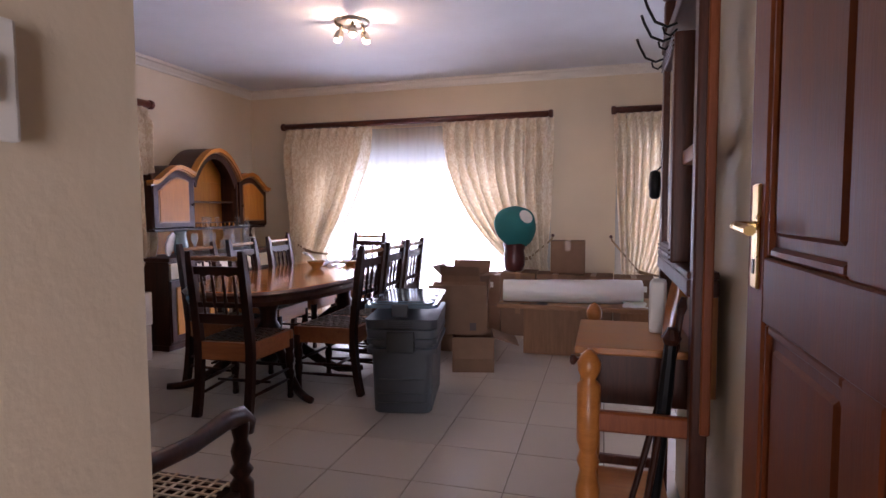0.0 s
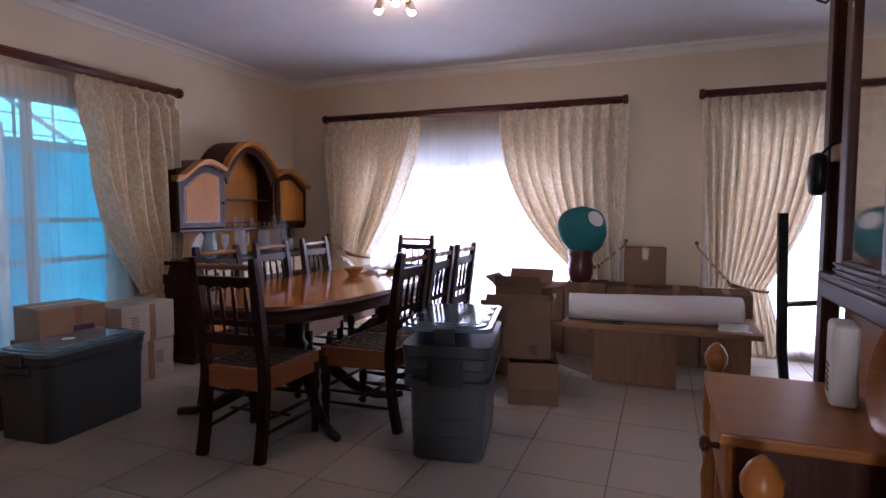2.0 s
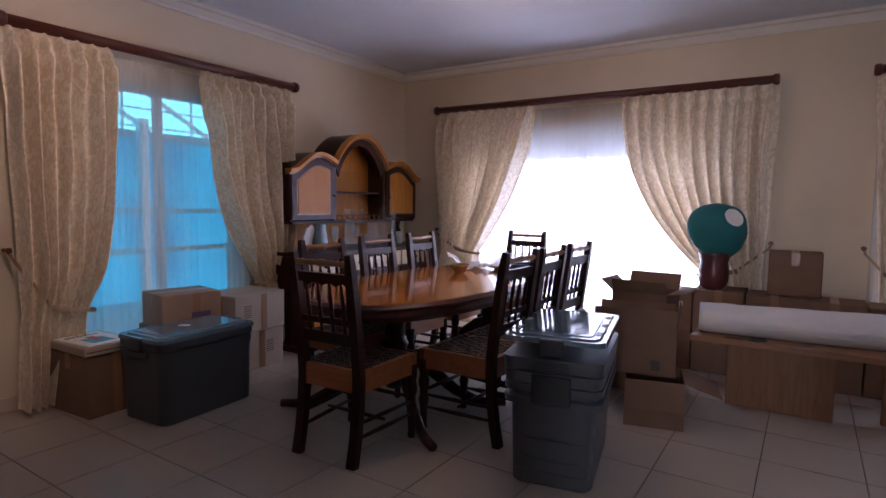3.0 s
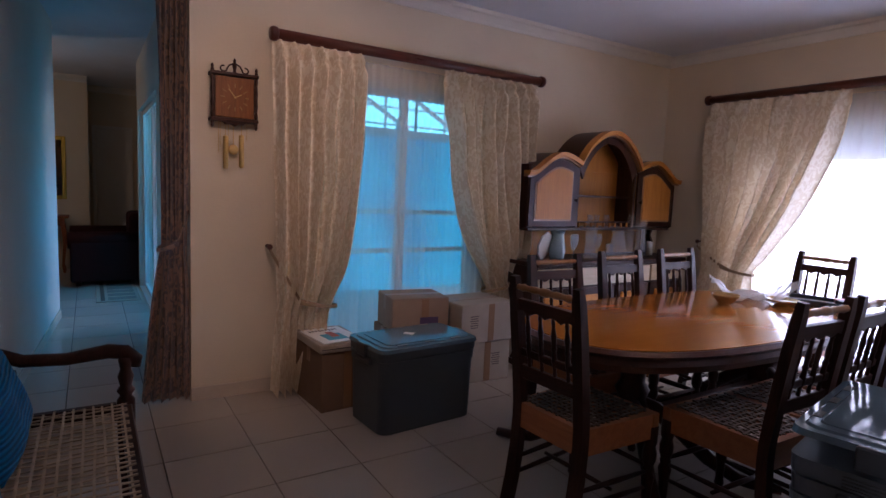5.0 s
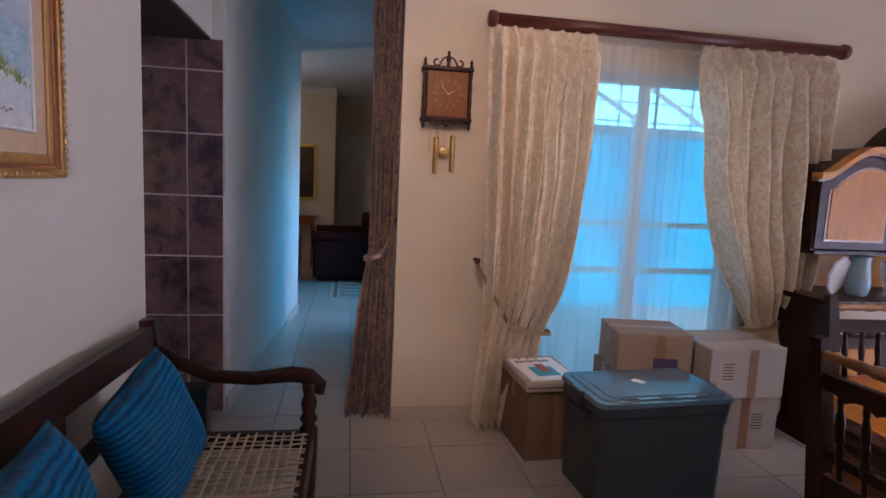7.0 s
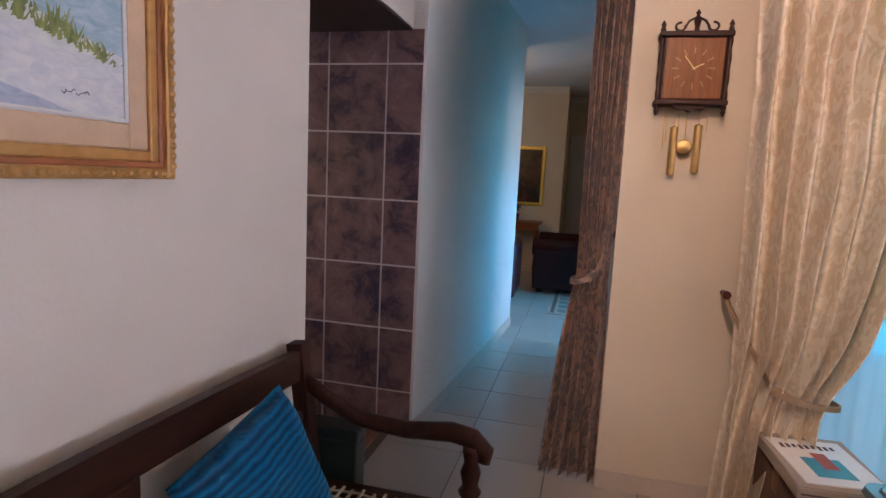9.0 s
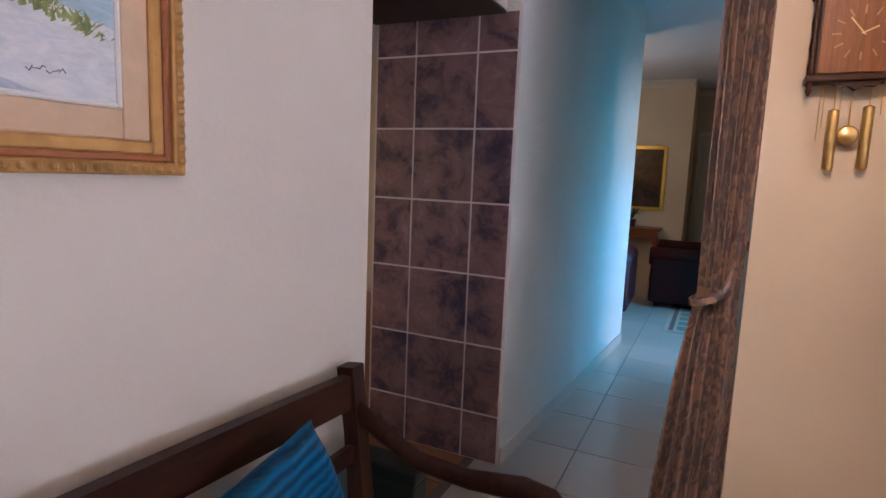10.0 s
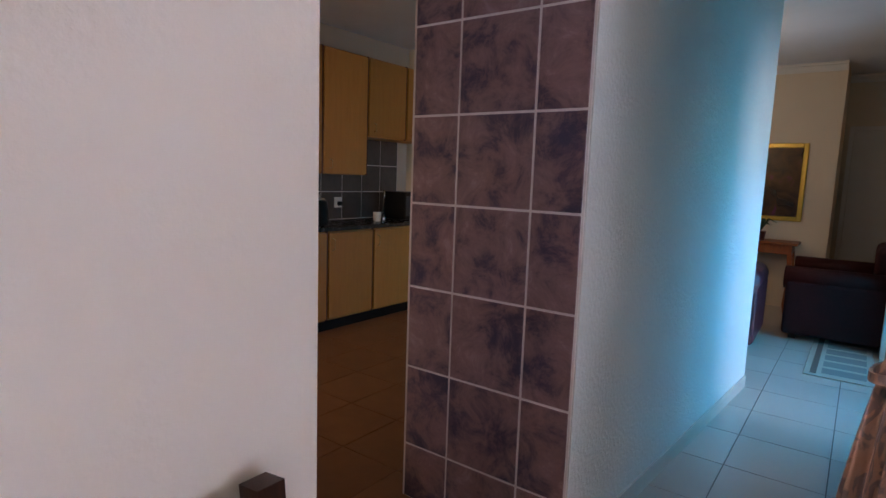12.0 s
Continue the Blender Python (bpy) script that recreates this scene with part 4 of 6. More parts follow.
def tub(at, turn, w, l, h, mat, lidmat, label, lid=True, group="", wb=0.86, lip=0.05, slots=False, grips=True, slim=False):
    t = thing("storage_tub", at, turn, label, "storage tub", group)
    w, l = w / 2, l / 2
    top = 0.88 if slim or slots else 0.955
    bm = frustum(bmesh.new(), w * wb, l * (1 - (1 - wb) * 0.6), w * top, l * (top + 0.01), 0.006, h - lip)
    frustum(bm, w * wb * 0.96, l * 0.9, w * wb * 0.97, l * 0.91, 0.0, 0.006)
    part("body", bm, mat, t)
    part("rim", frustum(bmesh.new(), w * 0.99, l * 0.99, w, l, h - lip, h - lip + (0.03 if slim else 0.055)), mat, t)
    if not slim:
        part("rim_groove", frustum(bmesh.new(), w * 0.965, l * 0.975, w * 0.975, l * 0.98, h - lip - 0.06, h - lip - 0.012), mat, t)
    for s in (-1, 1) if grips else ():
        part("handle", cube(-0.09, s * l - 0.012, h - lip - 0.05, 0.09, s * l + 0.014, h - lip - 0.012, 0.008), dark_plastic, t, "dark moulded grip")
    if lid:
        ld = part("lid", frustum(bmesh.new(), w * 1.02, l * 1.02, w * 1.0, l * 1.0, h - 0.008, h + 0.012), lidmat, t, "blue-grey lid")
        part("lid_rib", frustum(bmesh.new(), w * 0.9, l * 0.92, w * 0.87, l * 0.90, h + 0.012, h + 0.019), lidmat, ld)
        part("lid_field", frustum(bmesh.new(), w * 0.74, l * 0.8, w * 0.72, l * 0.79, h + 0.019, h + 0.023, 0.03), lidmat, ld)
        for sx in (-1, 1):
            for sy in (-0.55, 0, 0.55):
                part("lid_slot", cube(sx * w * 0.82 - 0.012, sy * l - 0.035, h + 0.0192, sx * w * 0.82 + 0.012, sy * l + 0.035, h + 0.0215, 0.002), dark_plastic, ld)
        for s in (-1, 1):
            part("clip", cube(-0.05, s * l * 1.03 - 0.012, h - 0.06, 0.05, s * l * 1.03 + 0.012, h + 0.014, 0.006), dark_plastic, t)
    if slots:
        for k in range(4):
            part("vent_slot", cube(-0.075, -l * 1.0 - 0.004, h - lip + 0.006 + 0.011 * k, 0.075, -l * 0.99 + 0.004, h - lip + 0.009 + 0.011 * k), dark_plastic, t)
    return t


tub((-3.985, 4.225, 0), 4, 0.41, 0.66, 0.475, tub_plastic, lid_plastic, "charcoal plastic tub with blue-grey lid on the floor", wb=0.9)
lab = obj("sticker", cube(-0.03, -0.022, 0, 0.03, 0.022, 0.0012), white_plastic)
lab.matrix_basis = pose(-4.0, 4.20, 0.4985, 0, 0, 40)
tagged(lab, "small white sticker on the tub lid", "sticker")
BIN = (-1.845, 4.84)
for k, d in enumerate((0, 0.058, 0.116)):
    nest = tub((BIN[0], BIN[1], d), 11, 0.435, 0.70, 0.405, grey_plastic, lid_plastic, "slate-grey plastic tub in a nested stack", False, "nested storage tubs", 0.82, 0.03, False, False, True)
    if k:
        part("grip_recess", cube(-0.085, -0.358, 0.325, 0.085, -0.330, 0.395, 0.005), dark_plastic, nest, "dark moulded grip")
tub((BIN[0], BIN[1], 0.205), 11, 0.442, 0.71, 0.458, grey_plastic, lid_plastic, "slate-grey lidded tub on a nested stack", True, "nested storage tubs", 0.75, 0.135, True, False)


# ---- cardboard boxes ----
def carton(at, turn, w, l, h, mat, label, group="", flaps=(), tape_on=True, prints=(), name="cardboard_box"):
    """A carton; flaps: (side, length, angle) for an open one."""
    c = thing(name, at, turn, label, "cardboard box", group)
    w, l, t = w / 2, l / 2, 0.005
    if not flaps:
        part("body", cube(-w, -l, 0, w, l, h, 0.004), mat, c)
        part("flap", cube(-w + 0.001, -l + 0.001, h, -0.002, l - 0.001, h + 0.004), mat, c)
        part("flap", cube(0.002, -l + 0.001, h, w - 0.001, l - 0.001, h + 0.004), mat, c)
        if tape_on:
            part("tape", cube(-0.026, -l - 0.001, h + 0.004, 0.026, l + 0.001, h + 0.0052), tape, c, "brown packing tape")
            for s in (-1, 1):
                part("tape", cube(-0.026, s * l - 0.0012, h - 0.09, 0.026, s * l + 0.0012, h + 0.004), tape, c)
    else:
        part("bottom", cube(-w, -l, 0, w, l, 0.006), mat, c)
        for b in ((-w, -l, 0.006, -w + t, l, h), (w - t, -l, 0.006, w, l, h), (-w + t, -l, 0.006, w - t, -l + t, h), (-w + t, l - t, 0.006, w - t, l, h)):
            part("side", cube(*b), mat, c)
        for side, ln, ang in flaps:
            m = {"x": pose(w, 0, h, 0, 0, 0), "-x": pose(-w, 0, h, 0, 0, 180), "y": pose(0, l, h, 0, 0, 90), "-y": pose(0, -l, h, 0, 0, -90)}[side] @ pose(0, 0, 0, 0, ang, 0)
            half = l if "x" in side else w
            part("flap", cube(0, -half + 0.004, -0.003, ln, half - 0.004, 0.002, m=m), mat, c)
    if group == "boxes by the patio door" and tape_on:
        part("tape", cube(w - 0.001, 0.004, 0.004, w + 0.0012, 0.056, h - 0.002), tape, c)
    for face, u, v, pw, ph, pm in prints:
        b = {"x": (w, u - pw / 2, v - ph / 2, w + 0.0015, u + pw / 2, v + ph / 2), "-y": (u - pw / 2, -l - 0.0015, v - ph / 2, u + pw / 2, -l, v + ph / 2)}[face]
        part("print", cube(*b), pm, c)
    return c


# brown cardboard made paler, with the light on the upper box in its colour
lit_card = plain("lit_brown_cardboard", (0.30, 0.205, 0.145), 0.85, grain=14, amount=0.1)
bars = lambda face, u, v: [(face, u, v - 0.016 * k, 0.07 - 0.012 * (k % 2), 0.006, print_ink) for k in range(6)]
carton((-4.44, 3.88, 0), 4, 0.40, 0.28, 0.36, card, "brown cardboard box on the floor beside the curtain", "boxes by the patio door")
flat = carton((-4.43, 3.88, 0.366), 2, 0.42, 0.30, 0.045, pale_card, "flat pale printed box lying on a carton", "boxes by the patio door", tape_on=False, prints=[("x", 0.0, 0.022, 0.28, 0.006, print_ink)])
teal_ink = plain("teal_print", (0.05, 0.30, 0.38), 0.5)
mag = thing("magazine", (-4.42, 3.88, 0.4155), 96, "glossy printed booklet lying on a flat box", "magazine")
part("cover", cube(-0.13, -0.17, 0, 0.13, 0.17, 0.006, 0.001), white_plastic, mag)
for k in range(9):
    part("print", cube(-0.10 + 0.022 * k, 0.09 + 0.004 * (k % 3), 0.006, -0.087 + 0.022 * k, 0.125, 0.0066), print_ink, mag)
part("picture", cube(-0.07, -0.12, 0.006, 0.06, 0.02, 0.0066), teal_ink, mag)
part("picture", cube(-0.02, -0.06, 0.0066, 0.03, 0.06, 0.0072), plain("red_print", (0.4, 0.08, 0.04), 0.5), mag)
carton((-4.46, 4.98, 0), -3, 0.36, 0.44, 0.29, pale_card, "pale cardboard box at the bottom of a stack", "boxes by the patio door", prints=bars("x", 0.1, 0.2))
carton((-4.45, 4.97, 0.296), 2, 0.38, 0.46, 0.27, pale_card, "pale printed cardboard box on top of another", "boxes by the patio door", prints=bars("x", -0.12, 0.19))
carton((-4.52, 4.50, 0), -6, 0.34, 0.42, 0.40, card, "brown cardboard box behind the tub", "boxes by the patio door")
carton((-4.50, 4.50, 0.406), -9, 0.33, 0.40, 0.215, lit_card, "brown cardboard box with purple print on a stack", "boxes by the patio door", prints=[("x", 0.06, 0.06, 0.13, 0.06, plain("purple_print", (0.08, 0.05, 0.13), 0.7))])

# boxes along the garden wall
row = [(-1.78, 0.36, 0.60), (-1.42, 0.34, 0.63), (-1.06, 0.36, 0.62), (-0.70, 0.36, 0.61), (-0.33, 0.36, 0.60)]
for x, w, h in row:
    carton((x, 7.03, 0), random.uniform(-2, 2), w, 0.34, h / 2 - 0.004, card, "brown cardboard box in a row under the window", "boxes along the garden wall")
    carton((x, 7.03, h / 2 + 0.0015), random.uniform(-2, 2), w, 0.34, h / 2 - 0.006, card, "brown cardboard box stacked under the window", "boxes along the garden wall", prints=[("-y", 0.06, 0.2, 0.11, 0.055, white_plastic)])
carton((-0.95, 7.08, 0.624), 2, 0.33, 0.26, 0.31, card, "brown cardboard box on top of the row", "boxes along the garden wall")
# open boxes between the tubs and the coffee table
carton((-1.60, 5.66, 0), 14, 0.32, 0.34, 0.27, card, "brown cardboard box on the floor near the tubs", "open boxes", prints=[("-y", -0.05, 0.15, 0.04, 0.05, print_ink)], flaps=[("x", 0.20, 18), ("-y", 0.16, 80)])
carton((-1.735, 5.735, 0.276), 12, 0.46, 0.36, 0.22, card, "open brown cardboard box with raised flaps on another", "open boxes", flaps=[("x", 0.17, -82), ("-x", 0.15, -35), ("y", 0.15, -70), ("-y", 0.165, -87)], prints=[("-y", 0.12, 0.06, 0.05, 0.06, print_ink)])
carton((-1.84, 6.25, 0), -4, 0.42, 0.36, 0.47, card, "brown cardboard box behind the open ones", "open boxes")
carton((-1.80, 6.25, 0.476), -4, 0.36, 0.32, 0.20, card, "open brown cardboard box with bent flaps", "open boxes", flaps=[("x", 0.12, -8), ("-x", 0.11, -40), ("-y", 0.09, -68), ("y", 0.12, -60)])

# ---- coffee table, foam roll, lamp, treadmill ----
ct = thing("coffee_table", (-0.83, 6.28, 0), -1, "low light-brown wooden coffee table on a broad box base", "coffee table")
oak = timber("light_brown_wood", (0.20, 0.09, 0.035), (0.36, 0.18, 0.075), 0.45, axis=0)
oak_z = timber("light_brown_board", (0.19, 0.085, 0.03), (0.34, 0.165, 0.07), 0.5, axis=2)
part("tabletop", cube(-0.63, -0.31, 0.425, 0.63, 0.31, 0.46, 0.006, 2), oak, ct)
part("base_panel", cube(-0.44, -0.10, 0, 0.13, -0.06, 0.425, 0.004), oak_z, ct)
part("base_panel", cube(-0.44, 0.20, 0, 0.13, 0.24, 0.425, 0.004), oak_z, ct)
part("base_end", cube(-0.44, -0.06, 0, -0.40, 0.20, 0.425, 0.004), oak_z, ct)
part("base_end", cube(0.09, -0.06, 0, 0.13, 0.20, 0.425, 0.004), oak_z, ct)
part("leg_panel", cube(0.36, 0.02, 0, 0.60, 0.06, 0.425, 0.004), oak_z, ct)
fm = Mat("white_foam_sheet", (0.72, 0.70, 0.70), 0.32)
fv = fm.coords()
fm.bump(fm.noise(fm.coords((0.7, 1.6, 1.6)), 26, 5, 0.6, 0.6), 0.8, 0.010)
fm.set("Subsurface Weight", 0.15)
roll = thing("foam_roll", (-0.87, 6.20, 0.46), 6, "thick roll of white foam sheet lying on the coffee table", "foam roll")
bm = bmesh.new()
prev = None
for i in range(41):
    x = -0.57 + 1.14 * i / 40
    ring = []
    for k in range(28):
        a = 2 * math.pi * k / 28
        r = (0.098 + 0.012 * i / 40) * (1 + 0.05 * noise.noise(Vector((x * 3, math.cos(a) * 1.5, math.sin(a) * 1.5))) + 0.035 * noise.noise(Vector((x * 17, math.cos(a) * 6, math.sin(a) * 6))))
        ring.append(bm.verts.new((x, 0.95 * r * math.cos(a) * 1.08, 0.094 + r * math.sin(a) * 0.94)))
    if prev:
        for k in range(28):
            bm.faces.new((prev[k], prev[(k + 1) % 28], ring[(k + 1) % 28], ring[k]))
    else:
        bm.faces.new(ring[::-1])
    prev = ring
bm.faces.new(prev)
part("roll", bm, fm.m, roll, smooth=True)
bm = bmesh.new()
g = [[bm.verts.new((0.40 + 0.18 * i / 16 + 0.012 * math.sin(j * 1.3), -0.085 - 0.10 * min(j, 3) / 3 - 0.055 * max(0, j - 3) / 3, 0.03 - 0.02 * min(1, j / 3) - 0.035 * max(0, j - 3) / 3 * abs(math.sin(i * 0.35 + 0.4)) + 0.012 * abs(noise.noise(Vector((i * 0.5, j * 0.5, 7)))))) for j in range(7)] for i in range(17)]
for i in range(16):
    for j in range(6):
        bm.faces.new((g[i][j], g[i + 1][j], g[i + 1][j + 1], g[i][j + 1]))
part("loose_end", bm, fm.m, roll, smooth=True)

sc = thing("scissors", (-1.15, 6.035, 0.4605), 8, "pair of scissors with dark handles on the coffee table", "scissors")
part("blade", cube(-0.13, -0.004, 0.001, 0.02, 0.008, 0.004, 0.001), black_metal, sc)
part("blade", cube(-0.125, -0.012, 0.004, 0.02, 0.0, 0.007, 0.001), black_metal, sc)
for q in (-0.022, 0.022):
    part("handle", sweep([(0.055 + 0.04 * math.cos(a), q + 0.02 * math.sin(a), 0.006) for a in [math.pi * 2 * i / 14 for i in range(15)]], (0.010, 0.009)), dark_plastic, sc)

lamp = thing("table_lamp", (-1.475, 6.98, 0.6345), 0, "lamp with tilted teal shade on a dark red urn", "lamp")
red_glaze = plain("dark_red_glaze", (0.075, 0.018, 0.018), 0.3, amount=0.3)
teal = cloth("teal_lampshade_cloth", (0.01, 0.20, 0.21), 0.0, (0.008, 0.15, 0.16), 0, 0.15)
part("urn", lathe([(0.075, 0), (0.085, 0.01), (0.105, 0.06), (0.108, 0.14), (0.098, 0.20), (0.112, 0.25), (0.118, 0.285), (0.06, 0.29)], 22), red_glaze, lamp, "dark red glazed urn", smooth=True)
# the shade lies on its side, its narrow end up and towards the room
tip = Vector((0.62, -0.66, 0.50)).to_track_quat("Z", "Y").to_matrix().to_4x4()
lean_shade = Matrix.Translation((0.045, -0.02, 0.475)) @ tip
sh = part("shade", lathe([(0.215, -0.115), (0.222, -0.10), (0.220, -0.06), (0.185, 0.03), (0.105, 0.135), (0.078, 0.15), (0.073, 0.147), (0.098, 0.130), (0.178, 0.025), (0.212, -0.06), (0.208, -0.112)], 32, lean_shade), teal, lamp, "teal cloth shade tipped over", smooth=True)
part("shade_opening", lathe([(0.072, 0), (0.072, 0.004)], 24, lean_shade @ pose(0, 0, 0.142)), white_plastic, sh, "white inside of the shade")

tm = thing("treadmill", (0.02, 6.30, 0), 0, "folded black exercise machine standing by the window", "exercise machine")
part("upright", sweep([(0.12, -0.05, 0.03), (0.02, -0.02, 0.045), (-0.05, 0, 0.11), (-0.07, 0.0, 0.3), (-0.095, 0, 1.23)], (0.055, 0.07), square=True, up=(0, 1, 0)), black_metal, tm)
part("upright", sweep([(0.7, 0.45, 0.03), (0.6, 0.45, 0.05), (0.55, 0.45, 0.3), (0.52, 0.45, 1.23)], (0.055, 0.07), square=True, up=(0, 1, 0)), black_metal, tm)
part("foot_bar", rod((-0.22, -0.02, 0.03), (0.75, 0.5, 0.03), 0.026, 10), black_metal, tm)
part("hook_bar", sweep([(-0.22, -0.02, 0.03), (-0.26, -0.03, 0.07), (-0.2, -0.02, 0.09)], (0.025, 0.025)), black_metal, tm)
part("cross_bar", rod((-0.07, 0, 0.62), (0.53, 0.45, 0.62), 0.02, 10), black_metal, tm)

# ---- ceiling light ----
cl = thing("ceiling_light", (-2.475, 5.385, CEIL), 0, "round satin metal ceiling light with three lit spots", "ceiling light")
part("base", lathe([(0.06, -0.03), (0.12, -0.026), (0.135, -0.012), (0.135, 0)], 28), chrome, cl, smooth=True)
bulb_glow = glow("lit_warm_bulb", (1.0, 0.72, 0.42), 30)
for a in (-63, 45, -171):
    d = Vector((math.cos(radians(a)), math.sin(radians(a)), 0))
    s = part("spot", rod(d * 0.085 + Vector((0, 0, -0.03)), d * 0.112 + Vector((0, 0, -0.125)), 0.03, 14, profile=[(0.012, 0), (0.012, 0.3), (0.026, 0.4), (0.036, 0.95), (0.034, 1)]), chrome, cl, smooth=True)
    part("bulb", lathe([(0.012, -0.014), (0.026, -0.004), (0.029, 0.008), (0.020, 0.016)], 14, pose(*(d * 0.115 + Vector((0, 0, -0.138))))), bulb_glow, s)
part("arm", rod((0, 0, -0.03), (0, 0, -0.055), 0.03, 14), chrome, cl)
pl = new("lamp_ceiling_light", bpy.data.lights.new("lamp_ceiling_light", "POINT"))
pl.data.energy, pl.data.color, pl.data.shadow_soft_size = 30, (1, 0.68, 0.38), 0.05
pl.location = (-2.475, 5.385, CEIL - 0.17)
# the twin fitting over the near half of the room, one spot aimed at the clock wall
copy_thing(cl, pose(-2.45, 3.05, CEIL, 0, 0, 40))
sl = new("lamp_ceiling_spot", bpy.data.lights.new("lamp_ceiling_spot", "SPOT"))
sl.data.energy, sl.data.color, sl.data.shadow_soft_size = 135, (1, 0.70, 0.44), 0.03
sl.data.spot_size, sl.data.spot_blend = radians(70), 0.8
sl.matrix_basis = look((-2.55, 3.1, CEIL - 0.14), (-4.75, 3.75, 1.3))

# ---- wall clock ----
ck = thing("wall_clock", (XL, 3.352, 1.832), -90, "carved dark wood wall clock with brass weights", "clock")
face_wood = timber("burr_wood_dial", (0.13, 0.042, 0.009), (0.33, 0.115, 0.026), 0.35, 2.0, spec=0.3)
dull_brass = plain("dull_brass", (0.34, 0.20, 0.07), 0.45, 0.7, 25, 0.15)
W, H = 0.117, 0.126
part("case", cube(-W, 0, -H, W, 0.075, H, 0.006), dark_wood, ck)
dial = part("dial", cube(-W + 0.010, 0.076, -H + 0.010, W - 0.010, 0.082, H - 0.010, 0.002), face_wood, ck, "burr wood dial")
for k in range(12):
    a = radians(30 * k)
    m = pose(0.068 * math.sin(a), 0.0835, 0.068 * math.cos(a), 0, math.degrees(a), 0)
    part("hour_mark", cube(-0.0022, 0, -0.012, 0.0022, 0.002, 0.012, m=m), dull_brass, dial)
part("hand", cube(-0.002, 0.085, -0.005, 0.002, 0.087, 0.04, m=pose(0, 0, 0, 0, -65, 0)), brass, dial)
part("hand", cube(-0.0018, 0.087, -0.008, 0.0018, 0.0885, 0.058, m=pose(0, 0, 0, 0, 38, 0)), brass, dial)
for z in (-H - 0.004, H + 0.004):
    part("moulding", cube(-W - 0.018, 0, z - 0.010, W + 0.018, 0.095, z + 0.010, 0.005, 2), dark_wood_x, ck)
for x in (-W - 0.006, W + 0.006):
    part("column", lathe([(0.009, -H), (0.011, -H * 0.8), (0.007, -H * 0.6), (0.011, -H * 0.3), (0.008, 0), (0.011, H * 0.3), (0.007, H * 0.6), (0.011, H * 0.8), (0.009, H)], 10, pose(x, 0.075, 0)), dark_wood, ck, smooth=True)
    for z, sg in ((H + 0.014, 1), (-H - 0.014, -1)):
        part("finial", lathe([(0.008, 0), (0.011, 0.01), (0.006, 0.018), (0.010, 0.026), (0.003, 0.042)], 10, pose(x, 0.075, z) @ Matrix.Diagonal((1, sg, sg, 1))), dark_wood, ck, smooth=True)
cr = bmesh.new()
for s in (-1, 1):
    sweep([(s * 0.06 + s * 0.018 * math.cos(a), 0.07, H + 0.034 + 0.016 * math.sin(a)) for a in [radians(-200 + 300 * i / 14) for i in range(15)]], (0.009, 0.012), bm=cr, up=(0, 1, 0))
    sweep([(s * 0.045, 0.07, H + 0.03), (s * 0.03, 0.07, H + 0.055), (0, 0.07, H + 0.07)], (0.009, 0.012), bm=cr, up=(0, 1, 0))
lathe([(0.012, H + 0.012), (0.008, H + 0.03), (0.014, H + 0.055), (0.006, H + 0.078), (0.01, H + 0.085), (0.002, H + 0.097)], 10, pose(0, 0.07, 0), cr)
part("crest", cr, dark_wood, ck, "carved crest")
part("apron", plate([(-0.07, -H - 0.012), (0.07, -H - 0.012), (0.05, -H - 0.03), (0.02, -H - 0.028), (0, -H - 0.042), (-0.02, -H - 0.028), (-0.05, -H - 0.03)], 0.03, Matrix.Translation((0, 0.05, 0))), dark_wood, ck)
for x, z1, z0 in ((0.045, -0.225, -0.41), (-0.045, -0.215, -0.40)):
    part("weight", lathe([(0.006, z0 - 0.008), (0.015, z0), (0.0155, z0 + 0.004), (0.0155, z1 - 0.004), (0.015, z1), (0.003, z1 + 0.006)], 14, pose(x, 0.05, 0)), brass, ck, "brass weight", smooth=True)
    part("chain", rod((x, 0.05, z1), (x, 0.05, -H), 0.0016, 6), brass, ck)
for x, z0 in ((0.085, -0.32), (0.075, -0.28), (-0.075, -0.24), (0.03, -0.40)):
    part("chain", rod((x, 0.05, z0), (x, 0.05, -H), 0.0014, 6), brass, ck)
part("pendulum_rod", rod((0, 0.04, -0.285), (0, 0.04, -H), 0.002, 6), brass, ck)
part("pendulum_bob", rod((0, 0.035, -0.30), (0, 0.047, -0.30), 0.03, 18, profile=[(0.026, 0), (0.03, 0.3), (0.03, 0.7), (0.024, 1)]), brass, ck, "brass pendulum disc", smooth=True)

